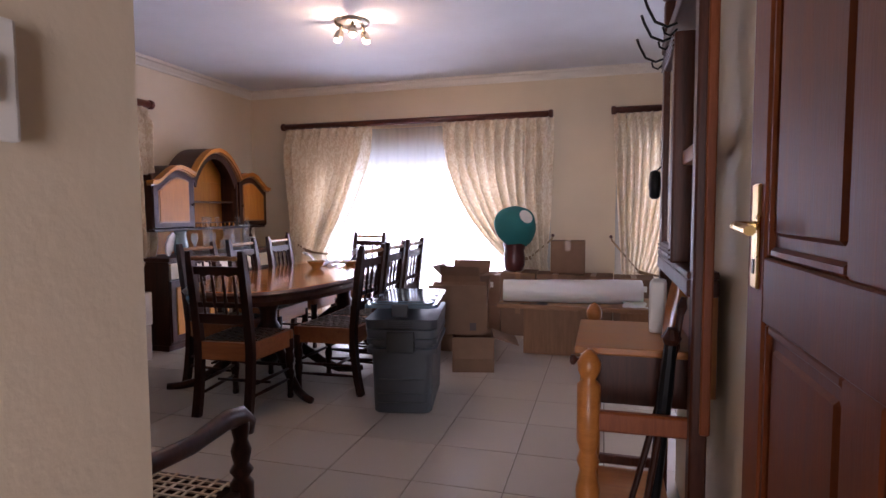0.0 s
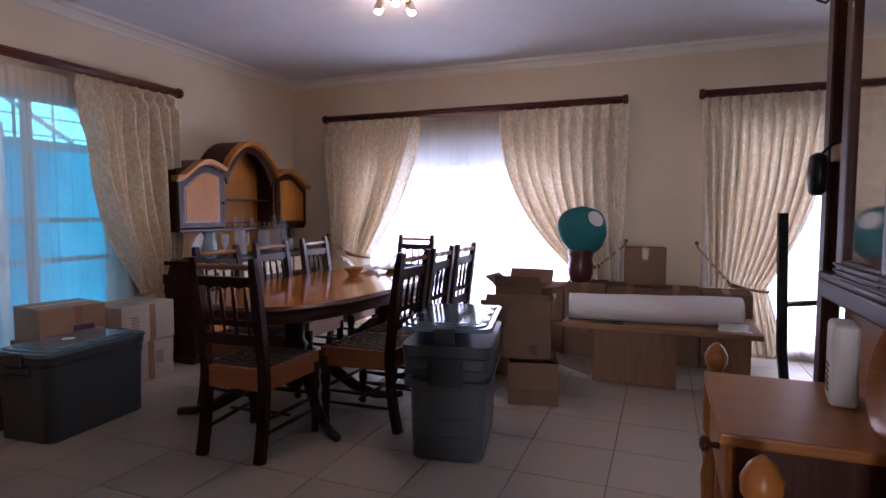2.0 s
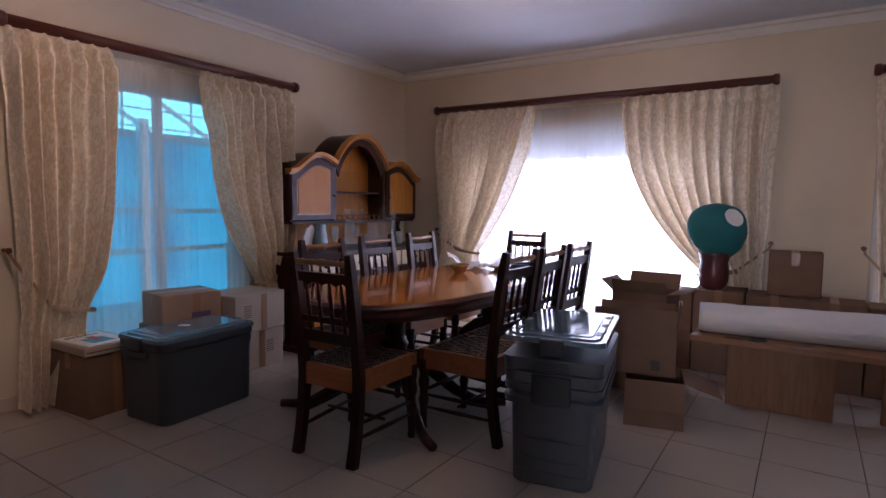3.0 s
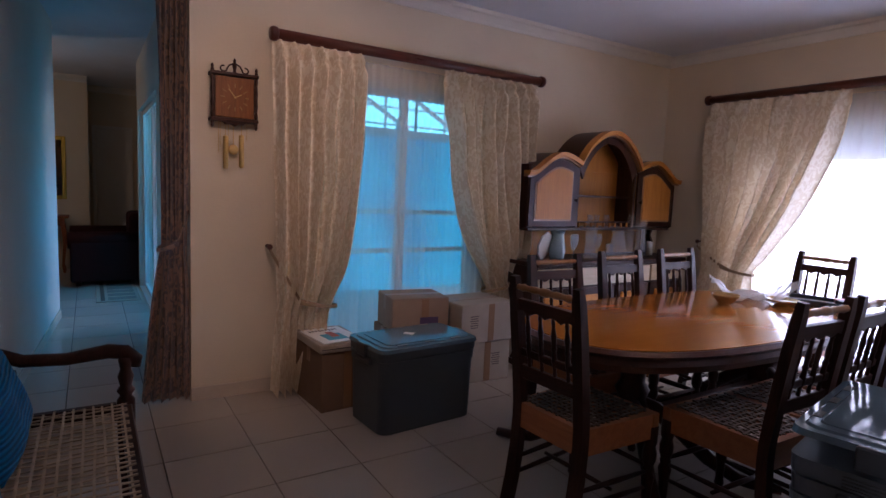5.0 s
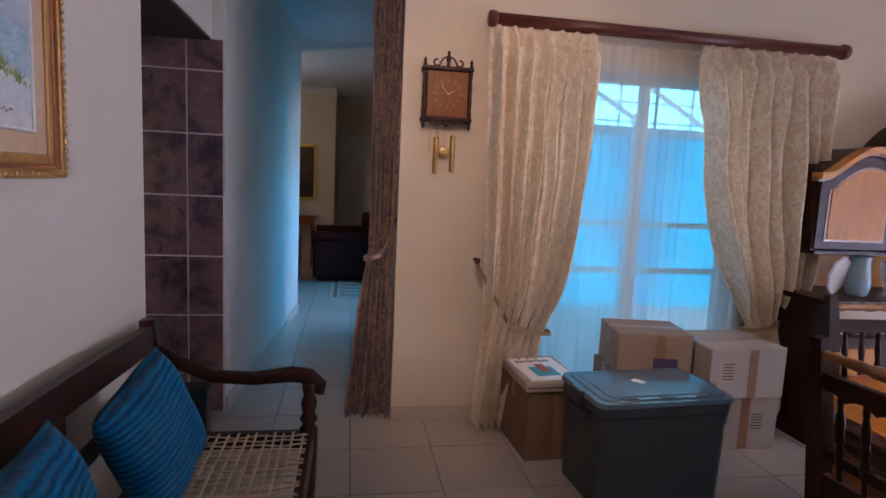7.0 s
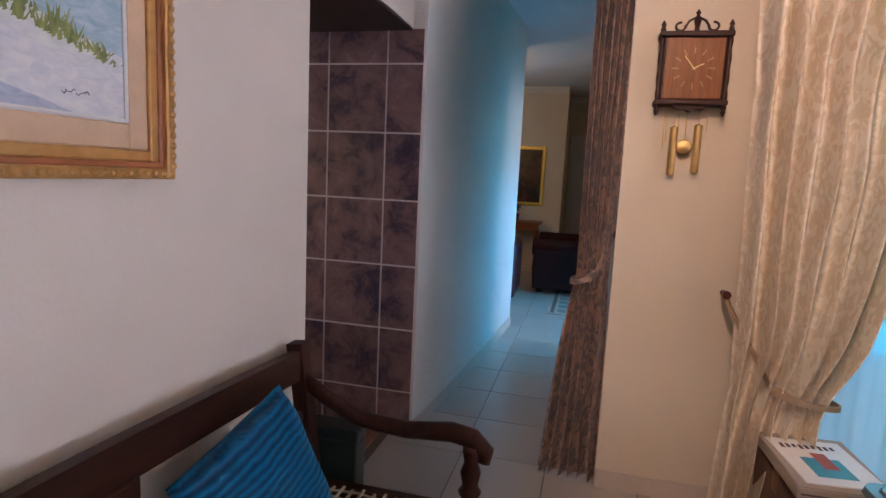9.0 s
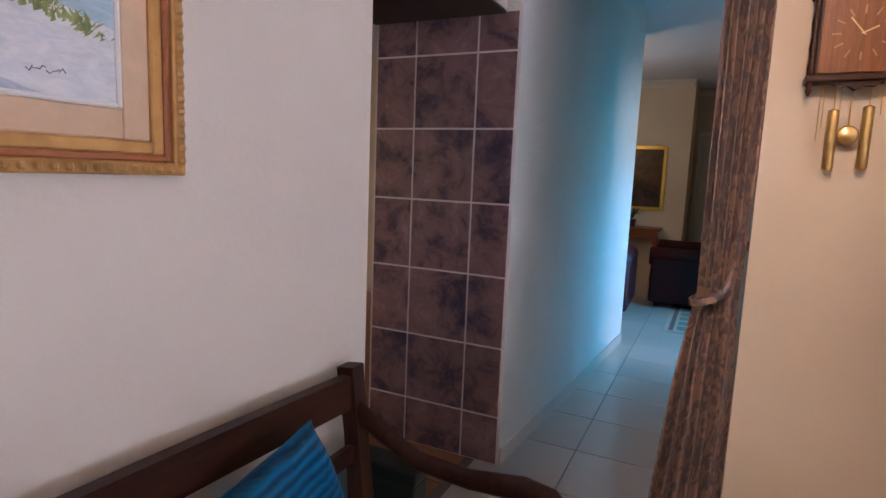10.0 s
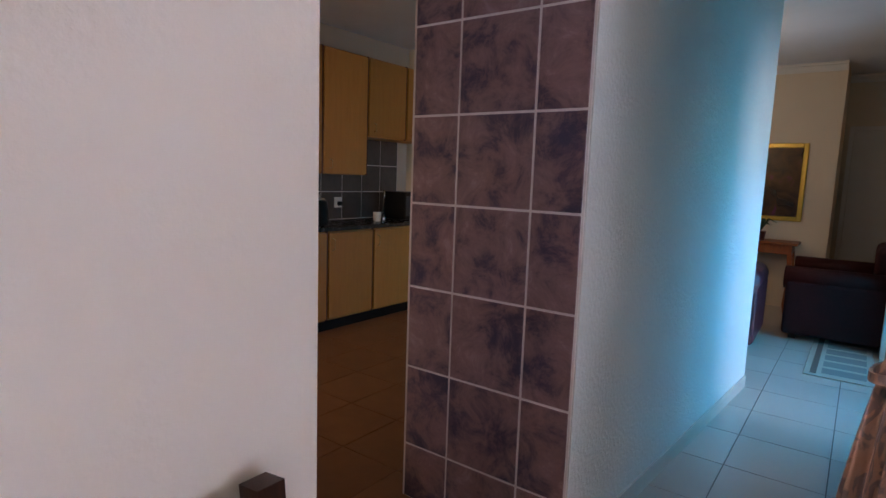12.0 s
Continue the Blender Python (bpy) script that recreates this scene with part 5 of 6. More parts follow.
# ---- bench ----
BX0, BX1, BY0, BY1 = -3.72, -1.62, 2.19, 2.76
bn = thing("bench", (0, 0, 0), 0, "dark wooden settee with woven pale thong seat along the wall", "bench")
pale_thong = plain("pale_leather_thong", (0.50, 0.38, 0.25), 0.6, grain=50, amount=0.2)
for x in (BX0, BX1):
    part("back_post", sweep([(x, BY0 + 0.05, 0), (x, BY0 + 0.045, 0.4), (x, BY0 + 0.01, 0.7), (x, BY0 - 0.01, 0.855)], [(0.05, 0.05), (0.05, 0.05), (0.045, 0.045), (0.05, 0.05)], square=True, up=(1, 0, 0)), dark_wood, bn)
    part("front_post", lathe([(0.022, 0), (0.03, 0.03), (0.024, 0.1), (0.032, 0.25), (0.034, 0.36), (0.034, 0.44), (0.022, 0.46), (0.034, 0.48), (0.022, 0.5), (0.03, 0.54), (0.02, 0.57), (0.026, 0.6), (0.026, 0.62)], 14, pose(x, BY1 - 0.03, 0)), dark_wood, bn, smooth=True)
    arm = [(x, BY0 + 0.0, 0.75), (x, BY0 + 0.08, 0.70), (x, BY0 + 0.2, 0.645), (x, BY0 + 0.34, 0.635), (x, BY1 - 0.09, 0.65), (x, BY1 - 0.03, 0.64), (x, BY1 + 0.01, 0.605), (x, BY1 + 0.005, 0.575)]
    part("armrest", sweep(arm, [(0.05, 0.04)] * 4 + [(0.06, 0.045), (0.062, 0.045), (0.055, 0.04), (0.04, 0.03)], 10, up=(1, 0, 0)), dark_wood, bn, smooth=True)
    part("side_rail", cube(x - 0.02, BY0 + 0.07, 0.36, x + 0.02, BY1 - 0.06, 0.43, 0.006), dark_wood, bn)
    part("side_stretcher", rod((x, BY0 + 0.05, 0.15), (x, BY1 - 0.03, 0.15), 0.014, 8), dark_wood, bn)
part("front_rail", cube(BX0 + 0.02, BY1 - 0.052, 0.355, BX1 - 0.02, BY1 - 0.01, 0.43, 0.006), dark_wood_x, bn)
part("back_seat_rail", cube(BX0 + 0.02, BY0 + 0.03, 0.355, BX1 - 0.02, BY0 + 0.07, 0.43, 0.006), dark_wood_x, bn)
crest = [(BX0 + 0.02 + (BX1 - BX0 - 0.04) * i / 20, 0.036 * math.sin(math.pi * i / 20)) for i in range(21)]
part("top_rail", plate([(x, 0.745 + z) for x, z in crest] + [(x, 0.835 + z) for x, z in crest[::-1]], 0.030, Matrix.Translation((0, BY0 - 0.018, 0))), dark_wood_x, bn)
part("mid_rail", cube(BX0 + 0.02, BY0 + 0.0, 0.60, BX1 - 0.02, BY0 + 0.025, 0.65, 0.005), dark_wood_x, bn)
for k in range(1, 3):
    x = BX0 + (BX1 - BX0) * k / 3
    part("back_splat", cube(x - 0.05, BY0 + 0.0, 0.43, x + 0.05, BY0 + 0.02, 0.78, 0.004), dark_wood, bn)
    part("middle_leg", lathe([(0.022, 0), (0.03, 0.03), (0.024, 0.1), (0.032, 0.25), (0.034, 0.36)], 12, pose(x, BY1 - 0.03, 0)), dark_wood, bn, smooth=True)
random.seed(9)
part("seat", weave(bmesh.new(), BX0 + 0.03, BX1 - 0.03, BY0 + 0.05, BY1 - 0.03, 0.437, 58, 15, 0.0032, 0.004), pale_thong, bn, "pale woven thong seat")

part("seat_backing", cube(BX0 + 0.09, BY0 + 0.10, 0.405, BX0 + 0.62, BY1 - 0.085, 0.412, 0.002), plain("pale_hide", (0.42, 0.34, 0.26), 0.8, grain=30, amount=0.12), bn, "pale hide under the thongs")
# cushions with ribbed cloth
cm = Mat("turquoise_ribbed_cloth", (0.0, 0.12, 0.24), 0.45)
cv = cm.coords()
wv = cm.n("TexWave", Vector=cv, Scale=17.0, Distortion=2.2, Detail=2.0)
wv.bands_direction = "Z"
cm.link(cm.mix(wv.outputs["Fac"], (0.0, 0.05, 0.13), (0.0, 0.15, 0.32)), "Base Color")
cm.set("Specular IOR Level", 0.25)
cm.bump(wv.outputs["Fac"], 0.6, 0.012)


def cushion(at, rot, w, h, t, label):
    bm = bmesh.new()
    n = 22
    sides = []
    for s in (1, -1):
        g = []
        for i in range(n + 1):
            r = []
            for j in range(n + 1):
                u, v = 2 * i / n - 1, 2 * j / n - 1
                puff = (max(0, (1 - u ** 4) * (1 - v ** 4))) ** 0.6
                pin = 1 - 0.07 * (1 - abs(u)) * abs(v) ** 3 - 0.07 * (1 - abs(v)) * abs(u) ** 3
                r.append(bm.verts.new((u * w / 2 * pin, s * t / 2 * puff * (1 + 0.12 * noise.noise(Vector((u * 1.6, v * 1.6, s * 3)))), h / 2 + v * h / 2 * pin)))
            g.append(r)
        for i in range(n):
            for j in range(n):
                q = (g[i][j], g[i + 1][j], g[i + 1][j + 1], g[i][j + 1])
                bm.faces.new(q if s < 0 else q[::-1])
    bmesh.ops.remove_doubles(bm, verts=bm.verts, dist=1e-4)
    ob = obj("cushion", bm, cm.m, smooth=True)
    ob.matrix_basis = Matrix.Translation(at) @ rot
    return tagged(ob, label, "cushion", "cushions on the bench")


cushion((-3.31, 2.40, 0.470), pose(0, 0, 0, 18, 13, -4), 0.37, 0.365, 0.15, "turquoise ribbed cushion leaning on the bench back")
cushion((-2.70, 2.40, 0.447), pose(0, 0, 0, 15, 3, 8), 0.42, 0.42, 0.15, "turquoise ribbed cushion leaning on the bench back")
# dark crate between bench and pillar
cr = thing("crate", (-3.80, 2.255, 0), 0, "dark green plastic crate beside the bench", "crate")
gp = plain("dark_green_plastic", (0.012, 0.022, 0.018), 0.4)
part("body", cube(-0.042, -0.105, 0, 0.042, 0.105, 0.54, 0.010, 2), gp, cr)
part("lid", cube(-0.046, -0.11, 0.54, 0.046, 0.11, 0.58, 0.010, 2), gp, cr)

# ---- painting ----
pt = thing("painting", (-3.25, 2.115, 1.34), 0, "seascape painting with dunes in a wide gilt frame", "painting")
PW, PH = 0.98, 0.80
gilt_f = plain("gilded_frame", (0.58, 0.32, 0.10), 0.32, 0.45, 25, 0.25)
slip = plain("pale_linen_slip", (0.64, 0.44, 0.27), 0.7)
# x runs away from the passage
for n, a, b, y0, y1, m in (("frame", 0.0, 0.022, 0.02, 0.034, gilt_f), ("frame", 0.022, 0.034, 0.012, 0.026, seat_wood), ("frame", 0.034, 0.056, 0.01, 0.022, gilt_f), ("slip", 0.056, 0.105, 0.006, 0.016, slip), ("slip", 0.105, 0.113, 0.006, 0.019, white_plastic)):
    for q in ((a, a, b, PH - a), (PW - b, a, PW - a, PH - a), (b, a, PW - b, b), (b, PH - b, PW - b, PH - a)):
        part(n, cube(q[0], 0.0, q[1], q[2], y1, q[3], 0.003), m, pt)
for k in range(46):
    part("leaf_carving", cube(0.010 + 0.021 * k, 0.034, 0.004, 0.024 + 0.021 * k, 0.042, 0.018, 0.004), gilt_f, pt)
for k in range(37):
    part("leaf_carving", cube(0.004, 0.034, 0.02 + 0.021 * k, 0.018, 0.042, 0.034 + 0.021 * k, 0.004), gilt_f, pt)
sea = Mat("painted_seascape", (0.5, 0.55, 0.62), 0.5)
sv = sea.coords()
sep = sea.n("SeparateXYZ", Vector=sv)
warp = sea.noise(sea.coords((3, 1, 9)), 2.0, 4)
hz = sea.n("Math", **{"Value": sep.outputs[2]})
hz.operation = "MULTIPLY_ADD"
hz.inputs[1].default_value = 1.25
sea.t.links.new(sea.n("MapRange", Value=warp, To_Min=-0.16, To_Max=0.16).outputs[0], hz.inputs[2])
sea.link(sea.ramp(hz.outputs[0], (0.1, (0.36, 0.40, 0.50)), (0.30, (0.52, 0.53, 0.57)), (0.40, (0.36, 0.43, 0.52)), (0.52, (0.60, 0.62, 0.64)), (0.70, (0.30, 0.44, 0.52)), (0.9, (0.5, 0.6, 0.68))), "Base Color")
sea.bump(sea.noise(sv, 60, 4), 0.2, 0.002)
part("canvas", cube(0.113, 0.0, 0.113, PW - 0.113, 0.012, PH - 0.113), sea.m, pt, "painted dunes and sea")
dune = Mat("painted_dune_grass", (0.2, 0.25, 0.08), 0.6)
dune.link(dune.ramp(dune.noise(dune.coords((30, 1, 8)), 3, 4), (0.3, (0.10, 0.13, 0.04)), (0.6, (0.30, 0.34, 0.10)), (0.8, (0.55, 0.55, 0.35))), "Base Color")
def stroke(lower, upper, mat, y):
    """A painted patch between two curves of (x, z)."""
    bm = bmesh.new()
    lo = [bm.verts.new((x, y, z)) for x, z in lower]
    hi = [bm.verts.new((x, y, z)) for x, z in upper]
    for i in range(len(lo) - 1):
        bm.faces.new((lo[i], lo[i + 1], hi[i + 1], hi[i]))
    part("painted_patch", bm, mat, pt)


def oil(name, a, b):
    m = Mat(name, a, 0.5)
    m.link(m.ramp(m.noise(m.coords((9, 1, 22)), 3, 4, 0.6, 0.8), (0.35, a), (0.65, b)), "Base Color")
    return m.m


xs = [0.113 + (PW - 0.226) * i / 40 for i in range(41)]
wob = lambda x, k: 0.012 * noise.noise(Vector((x * 7, k, 0))) + 0.006 * noise.noise(Vector((x * 30, k, 1)))
ridge = lambda x: 0.225 + 0.055 * math.sin((x - 0.12) * 5.2) + wob(x, 3)
foot_line = lambda x: 0.135 + 0.05 * math.sin((x - 0.3) * 6) + wob(x, 5)
stroke([(x, 0.113) for x in xs], [(x, foot_line(x)) for x in xs], oil("painted_blue_shade", (0.36, 0.42, 0.52), (0.52, 0.55, 0.60)), 0.0124)
stroke([(x, foot_line(x)) for x in xs], [(x, ridge(x)) for x in xs], oil("painted_white_sand", (0.58, 0.60, 0.62), (0.74, 0.73, 0.70)), 0.0124)
stroke([(x, ridge(x)) for x in xs], [(x, ridge(x) + 0.10 + wob(x, 9)) for x in xs], oil("painted_teal_sea", (0.30, 0.46, 0.54), (0.48, 0.60, 0.66)), 0.0124)
random.seed(4)
bm = bmesh.new()
for cx, wv_, hv in ((0.24, 0.07, 0.040), (0.34, 0.10, 0.055), (0.48, 0.08, 0.035), (0.16, 0.04, 0.015)):
    for k in range(70):
        x = cx + random.gauss(0, 0.5) * wv_
        z = ridge(x) - random.uniform(0, 0.025)
        h = hv * random.uniform(0.3, 1) * math.exp(-((x - cx) / wv_) ** 2)
        bm.faces.new([bm.verts.new((x - 0.003, 0.0130, z)), bm.verts.new((x + 0.005, 0.0130, z - 0.004)), bm.verts.new((x + random.uniform(-0.02, 0.012), 0.0133, z + h))])
tagged(part("painted_grass", bm, dune.m, pt), kind="stuff")
sig = bmesh.new()
for k in range(6):
    sweep([(0.190 + 0.009 * k, 0.0132, 0.146 + 0.004 * (k % 2)), (0.194 + 0.009 * k, 0.0132, 0.152 - 0.005 * (k % 3)), (0.199 + 0.009 * k, 0.0132, 0.146)], (0.0012, 0.001), bm=sig, square=True, up=(0, 1, 0))
part("signature", sig, print_ink, pt)

# ---- door, switch ----
dr = thing("door_1", (-0.318, 1.76, 0), 90, "open reddish-brown panelled wooden entrance door", "door", "", "structure")
dw, dh, dt = 0.70, 2.06, 0.042
RZ0, RZ1 = 1.05, 1.155
for b in ((0, 0, 0.008, 0.065, dt, dh), (0.60, 0, 0.008, dw, dt, dh), (0.065, 0, dh - 0.13, 0.60, dt, dh), (0.065, 0, 0.008, 0.60, dt, 0.20), (0.065, 0, RZ0, 0.60, dt, RZ1), (0.185, 0, 0.20, 0.275, dt, RZ0), (0.185, 0, RZ1, 0.275, dt, dh - 0.13)):
    part("stile", cube(*b, bevel=0.003), door_wood, dr)
for b in ((0.065, 0.20, 0.185, RZ0), (0.275, 0.20, 0.60, RZ0), (0.065, RZ1, 0.185, dh - 0.13), (0.275, RZ1, 0.60, dh - 0.13)):
    part("panel", cube(b[0], 0.012, b[1], b[2], dt - 0.012, b[3]), door_wood, dr)
    part("raised_field", cube(b[0] + 0.035, 0.006, b[1] + 0.035, b[2] - 0.035, dt - 0.006, b[3] - 0.035, 0.006), door_wood, dr)
    for q in ((b[0], b[1], b[0] + 0.018, b[3]), (b[2] - 0.018, b[1], b[2], b[3]), (b[0] + 0.018, b[1], b[2] - 0.018, b[1] + 0.018), (b[0] + 0.018, b[3] - 0.018, b[2] - 0.018, b[3])):
        part("beading", cube(q[0], 0.004, q[1], q[2], dt - 0.004, q[3], 0.005), door_wood, dr)
hd = part("handle", cube(dw - 0.082, dt, 1.10, dw - 0.042, dt + 0.006, 1.275, 0.003), brass, dr, "brass lever handle on a long plate")
part("lever", sweep([(dw - 0.062, dt + 0.006, 1.205), (dw - 0.062, dt + 0.032, 1.205), (dw - 0.080, dt + 0.038, 1.205), (dw - 0.165, dt + 0.036, 1.20)], (0.018, 0.016)), brass, hd)
part("keyhole", cube(dw - 0.068, dt + 0.006, 1.125, dw - 0.056, dt + 0.0075, 1.15), black_metal, hd)
sw = thing("light_switch", (-1.10, 1.688, 1.344), 90, "white plastic light switch plate on the wall", "light switch")
part("plate", cube(-0.036, -0.009, -0.052, 0.036, 0, 0.052, 0.004, 2), white_plastic, sw)
part("rocker", cube(-0.012, -0.013, -0.02, 0.012, -0.008, 0.02, 0.002), white_plastic, sw)

# ---- hall stand ----
mirror = plain("mirror_glass", (0.85, 0.86, 0.86), 0.02, 1.0, amount=0.01, bump=0)
red_wood = timber("mid_brown_carved_wood", (0.18, 0.045, 0.013), (0.34, 0.10, 0.03), 0.4, spec=0.3)
stand_wood = timber("honey_brown_stand_wood", (0.32, 0.108, 0.020), (0.50, 0.19, 0.042), 0.32, axis=1, spec=0.4)
hs_wood = timber("dark_red_brown_wood", (0.035, 0.011, 0.006), (0.12, 0.036, 0.017), 0.38, spec=0.3)
hs = thing("hall_stand", (XS - 0.02, 3.48, 0), 90, "carved wooden hall stand with mirror, coat hooks and drawer table", "hall stand")
# local x runs along the wall, y into the room
for u in (-0.46, 0.46):
    part("back_post", cube(u - 0.032, 0.030, 0.0, u + 0.032, 0.075, 2.10, 0.006), hs_wood, hs)
    part("side_cheek", cube(u - 0.048 if u < 0 else u + 0.033, 0.026, 0.62, u - 0.033 if u < 0 else u + 0.048, 0.052, 2.08, 0.004), red_wood, hs)
for z, h in ((0.99, 0.05), (1.04, 0.022), (1.88, 0.05), (2.10, 0.06)):
    part("cross_rail", cube(-0.45, 0.0, z, 0.45, 0.085, z + h, 0.008, 2), hs_wood, hs)
part("lower_panel", cube(-0.43, 0.0, 0.70, 0.43, 0.018, 0.99), stand_wood, hs, "honey wood lower panel")
part("lattice_panel", cube(-0.43, 0.01, 1.93, 0.43, 0.022, 2.10), stand_wood, hs)
lat = bmesh.new()
for k in range(18):
    x = -0.43 + 0.05 * k
    box(lat, x, 0.022, 1.93, x + 0.01, 0.032, 2.10)
for k in range(4):
    box(lat, -0.43, 0.030, 1.95 + 0.042 * k, 0.43, 0.036, 1.958 + 0.042 * k)
part("lattice", lat, honey_wood, hs, "woven honey-coloured lattice")
mf = part("mirror_frame", cube(-0.17, 0.03, 1.06, -0.11, 0.10, 1.80, 0.008, 2), hs_wood, hs)
part("mirror_frame", cube(0.15, 0.03, 1.06, 0.21, 0.10, 1.80, 0.008, 2), hs_wood, hs)
for z in (1.06, 1.745):
    part("mirror_frame", cube(-0.11, 0.03, z, 0.15, 0.10, z + 0.055, 0.008, 2), hs_wood, hs)
    for k in range(3):
        part("reeding", cube(-0.17, 0.10, z + 0.008 + 0.015 * k, 0.21, 0.106, z + 0.016 + 0.015 * k, 0.003), hs_wood, hs)
part("mirror", cube(-0.11, 0.06, 1.115, 0.15, 0.088, 1.745), mirror, hs, "mirror glass")
for u0, u1 in ((-0.43, -0.17), (0.21, 0.43)):
    part("bracket_rail", cube(u0, 0.02, 1.375, u1, 0.07, 1.42, 0.006, 2), stand_wood, hs, "honey wood carved rail")
for u in (-0.42, 0.42, -0.05, 0.12):
    for z in (1.92,):
        h = sweep([(u, 0.08, z - 0.06), (u, 0.11, z - 0.07), (u, 0.15, z - 0.05), (u, 0.175, z), (u, 0.185, z + 0.03)], (0.010, 0.010), up=(1, 0, 0))
        sweep([(u, 0.08, z - 0.08), (u, 0.10, z - 0.10), (u, 0.12, z - 0.09), (u, 0.125, z - 0.07)], (0.008, 0.008), bm=h, up=(1, 0, 0))
        part("coat_hook", h, black_metal, hs, "black iron double hook")
# the drawer table in the middle and umbrella bays at each side
part("table_top", cube(-0.26, 0.02, 0.765, 0.22, 0.395, 0.79, 0.006, 2), stand_wood, hs, "honey wood table top")
part("drawer_box", cube(-0.235, 0.02, 0.60, 0.195, 0.36, 0.765), hs_wood, hs)
dw_ = part("drawer", cube(-0.225, 0.36, 0.62, 0.185, 0.378, 0.755, 0.006), stand_wood, hs)
part("knob", rod((-0.02 - 0.07, 0.378, 0.70), (-0.02 - 0.07, 0.42, 0.70), 0.016, 10, profile=[(0.008, 0), (0.007, 0.4), (0.018, 0.6), (0.019, 0.85), (0.008, 1)]), hs_wood, dw_, smooth=True)
for u in (-0.22, 0.18):
    part("table_leg", cube(u - 0.02, 0.32, 0.0, u + 0.02, 0.36, 0.60, 0.005), stand_wood, hs)
post = [(0.028, 0), (0.032, 0.03), (0.024, 0.06), (0.03, 0.1), (0.032, 0.22), (0.022, 0.25), (0.03, 0.28), (0.036, 0.40), (0.024, 0.46), (0.034, 0.49), (0.024, 0.52), (0.034, 0.55), (0.034, 0.72), (0.02, 0.735), (0.032, 0.76), (0.034, 0.785), (0.022, 0.81), (0.006, 0.825)]
for u in (-0.44, 0.445):
    part("front_post", lathe(post, 16, pose(u, 0.345, 0)), stand_wood, hs, "turned honey wood post", smooth=True)
    part("umbrella_rail", cube(u - 0.014, 0.06, 0.585, u + 0.014, 0.33, 0.645, 0.006), red_wood, hs)
    part("foot_rail", cube(u - 0.014, 0.06, 0.10, u + 0.014, 0.33, 0.14, 0.004), hs_wood, hs)
part("drip_shelf", cube(-0.43, 0.05, 0.07, 0.43, 0.33, 0.09, 0.003), stand_wood, hs)

ic = thing("intercom", (-0.415, 3.53, 0.79), -8, "white intercom handset unit on the hall stand", "intercom")
part("body", cube(-0.028, -0.055, 0, 0.028, 0.055, 0.19, 0.016, 3), white_plastic, ic)
for k in range(5):
    part("grille_slot", cube(-0.0295, -0.03, 0.03 + 0.014 * k, -0.0275, 0.02, 0.036 + 0.014 * k), dark_plastic, ic)
gb = thing("wooden_tray", (-0.375, 3.29, 0.791), 0, "round honey-brown wooden tray leaning on the hall stand", "tray")
lean = pose(0.0, 0, 0.125, 0, -80, 0)
part("disc", lathe([(0.10, 0), (0.10, 0.006)], 28, lean), stand_wood, gb)
part("rim", lathe([(0.098, 0.0), (0.122, -0.004), (0.125, 0.018), (0.112, 0.024), (0.100, 0.008)], 28, lean), stand_wood, gb, smooth=True)
for i, (a, b, r) in enumerate((((-0.52, 3.05, 0.092), (-0.39, 3.10, 0.93), 0.012), ((-0.58, 3.10, 0.092), (-0.40, 3.16, 0.80), 0.011), ((-0.47, 3.14, 0.092), (-0.42, 3.06, 0.85), 0.022))):
    w = thing("walking_stick" if i < 2 else "umbrella", (0, 0, 0), 0, "dark wooden walking stick leaning in the hall stand" if i < 2 else "rolled black umbrella leaning in the hall stand", "walking stick" if i < 2 else "umbrella")
    part("shaft", rod(a, b, r, 10, profile=[(r * 0.5, 0), (r * 0.8, 0.3), (r, 0.8), (r * 0.8, 1)]), dark_wood if i < 2 else black_metal, w)
    part("grip", rod(b, Vector(b) + (Vector(b) - Vector(a)) * 0.06, r * 1.3, 10, profile=[(r * 0.9, 0), (r * 1.3, 0.4), (r * 0.6, 1)]), dark_wood, w)
cp = thing("cap", (-0.405, 3.885, 1.29), 0, "black cloth cap hanging from the hall stand", "cap")
part("crown", lathe([(0.015, 0.11), (0.035, 0.10), (0.042, 0.05), (0.035, 0.0), (0.02, -0.01)][::-1], 14, Matrix.Diagonal((0.6, 1, 1, 1))), black_metal, cp, smooth=True)
part("loop", rod((0, 0, 0.10), (0.04, 0, 0.14), 0.004, 6), black_metal, cp)

# ---- tiles of the pillar ----
pil = thing("wall_tiles", (-4.933, 0, 0), 0, "mottled brown glazed tiles with pale grout on the pillar", "tiles", "", "structure")
part("grout_bed", cube(-0.004, 1.452, 0.0, 0.0, 2.180, 2.07), pale_grout, pil)
YJ = [1.460, 1.674, 1.988, 2.176]
ZJ = [0.0] + [0.568 - 0.333 + 0.3335 * k for k in range(6)] + [2.07]
tile_cache = {}
for i in range(3):
    for j in range(len(ZJ) - 1):
        w, h = YJ[i + 1] - YJ[i] - 0.009, ZJ[j + 1] - ZJ[j] - 0.009
        key = (round(w, 3), round(h, 3))
        if key not in tile_cache:
            tile_cache[key] = obj("tile", cube(0, -w / 2, -h / 2, 0.005, w / 2, h / 2, 0.0015), wall_tile, pil)
            t = tile_cache[key]
        else:
            t = new("tile", tile_cache[key].data)
            t.parent = pil
        t.location = (0.0, (YJ[i] + YJ[i + 1]) / 2, (ZJ[j] + ZJ[j + 1]) / 2)

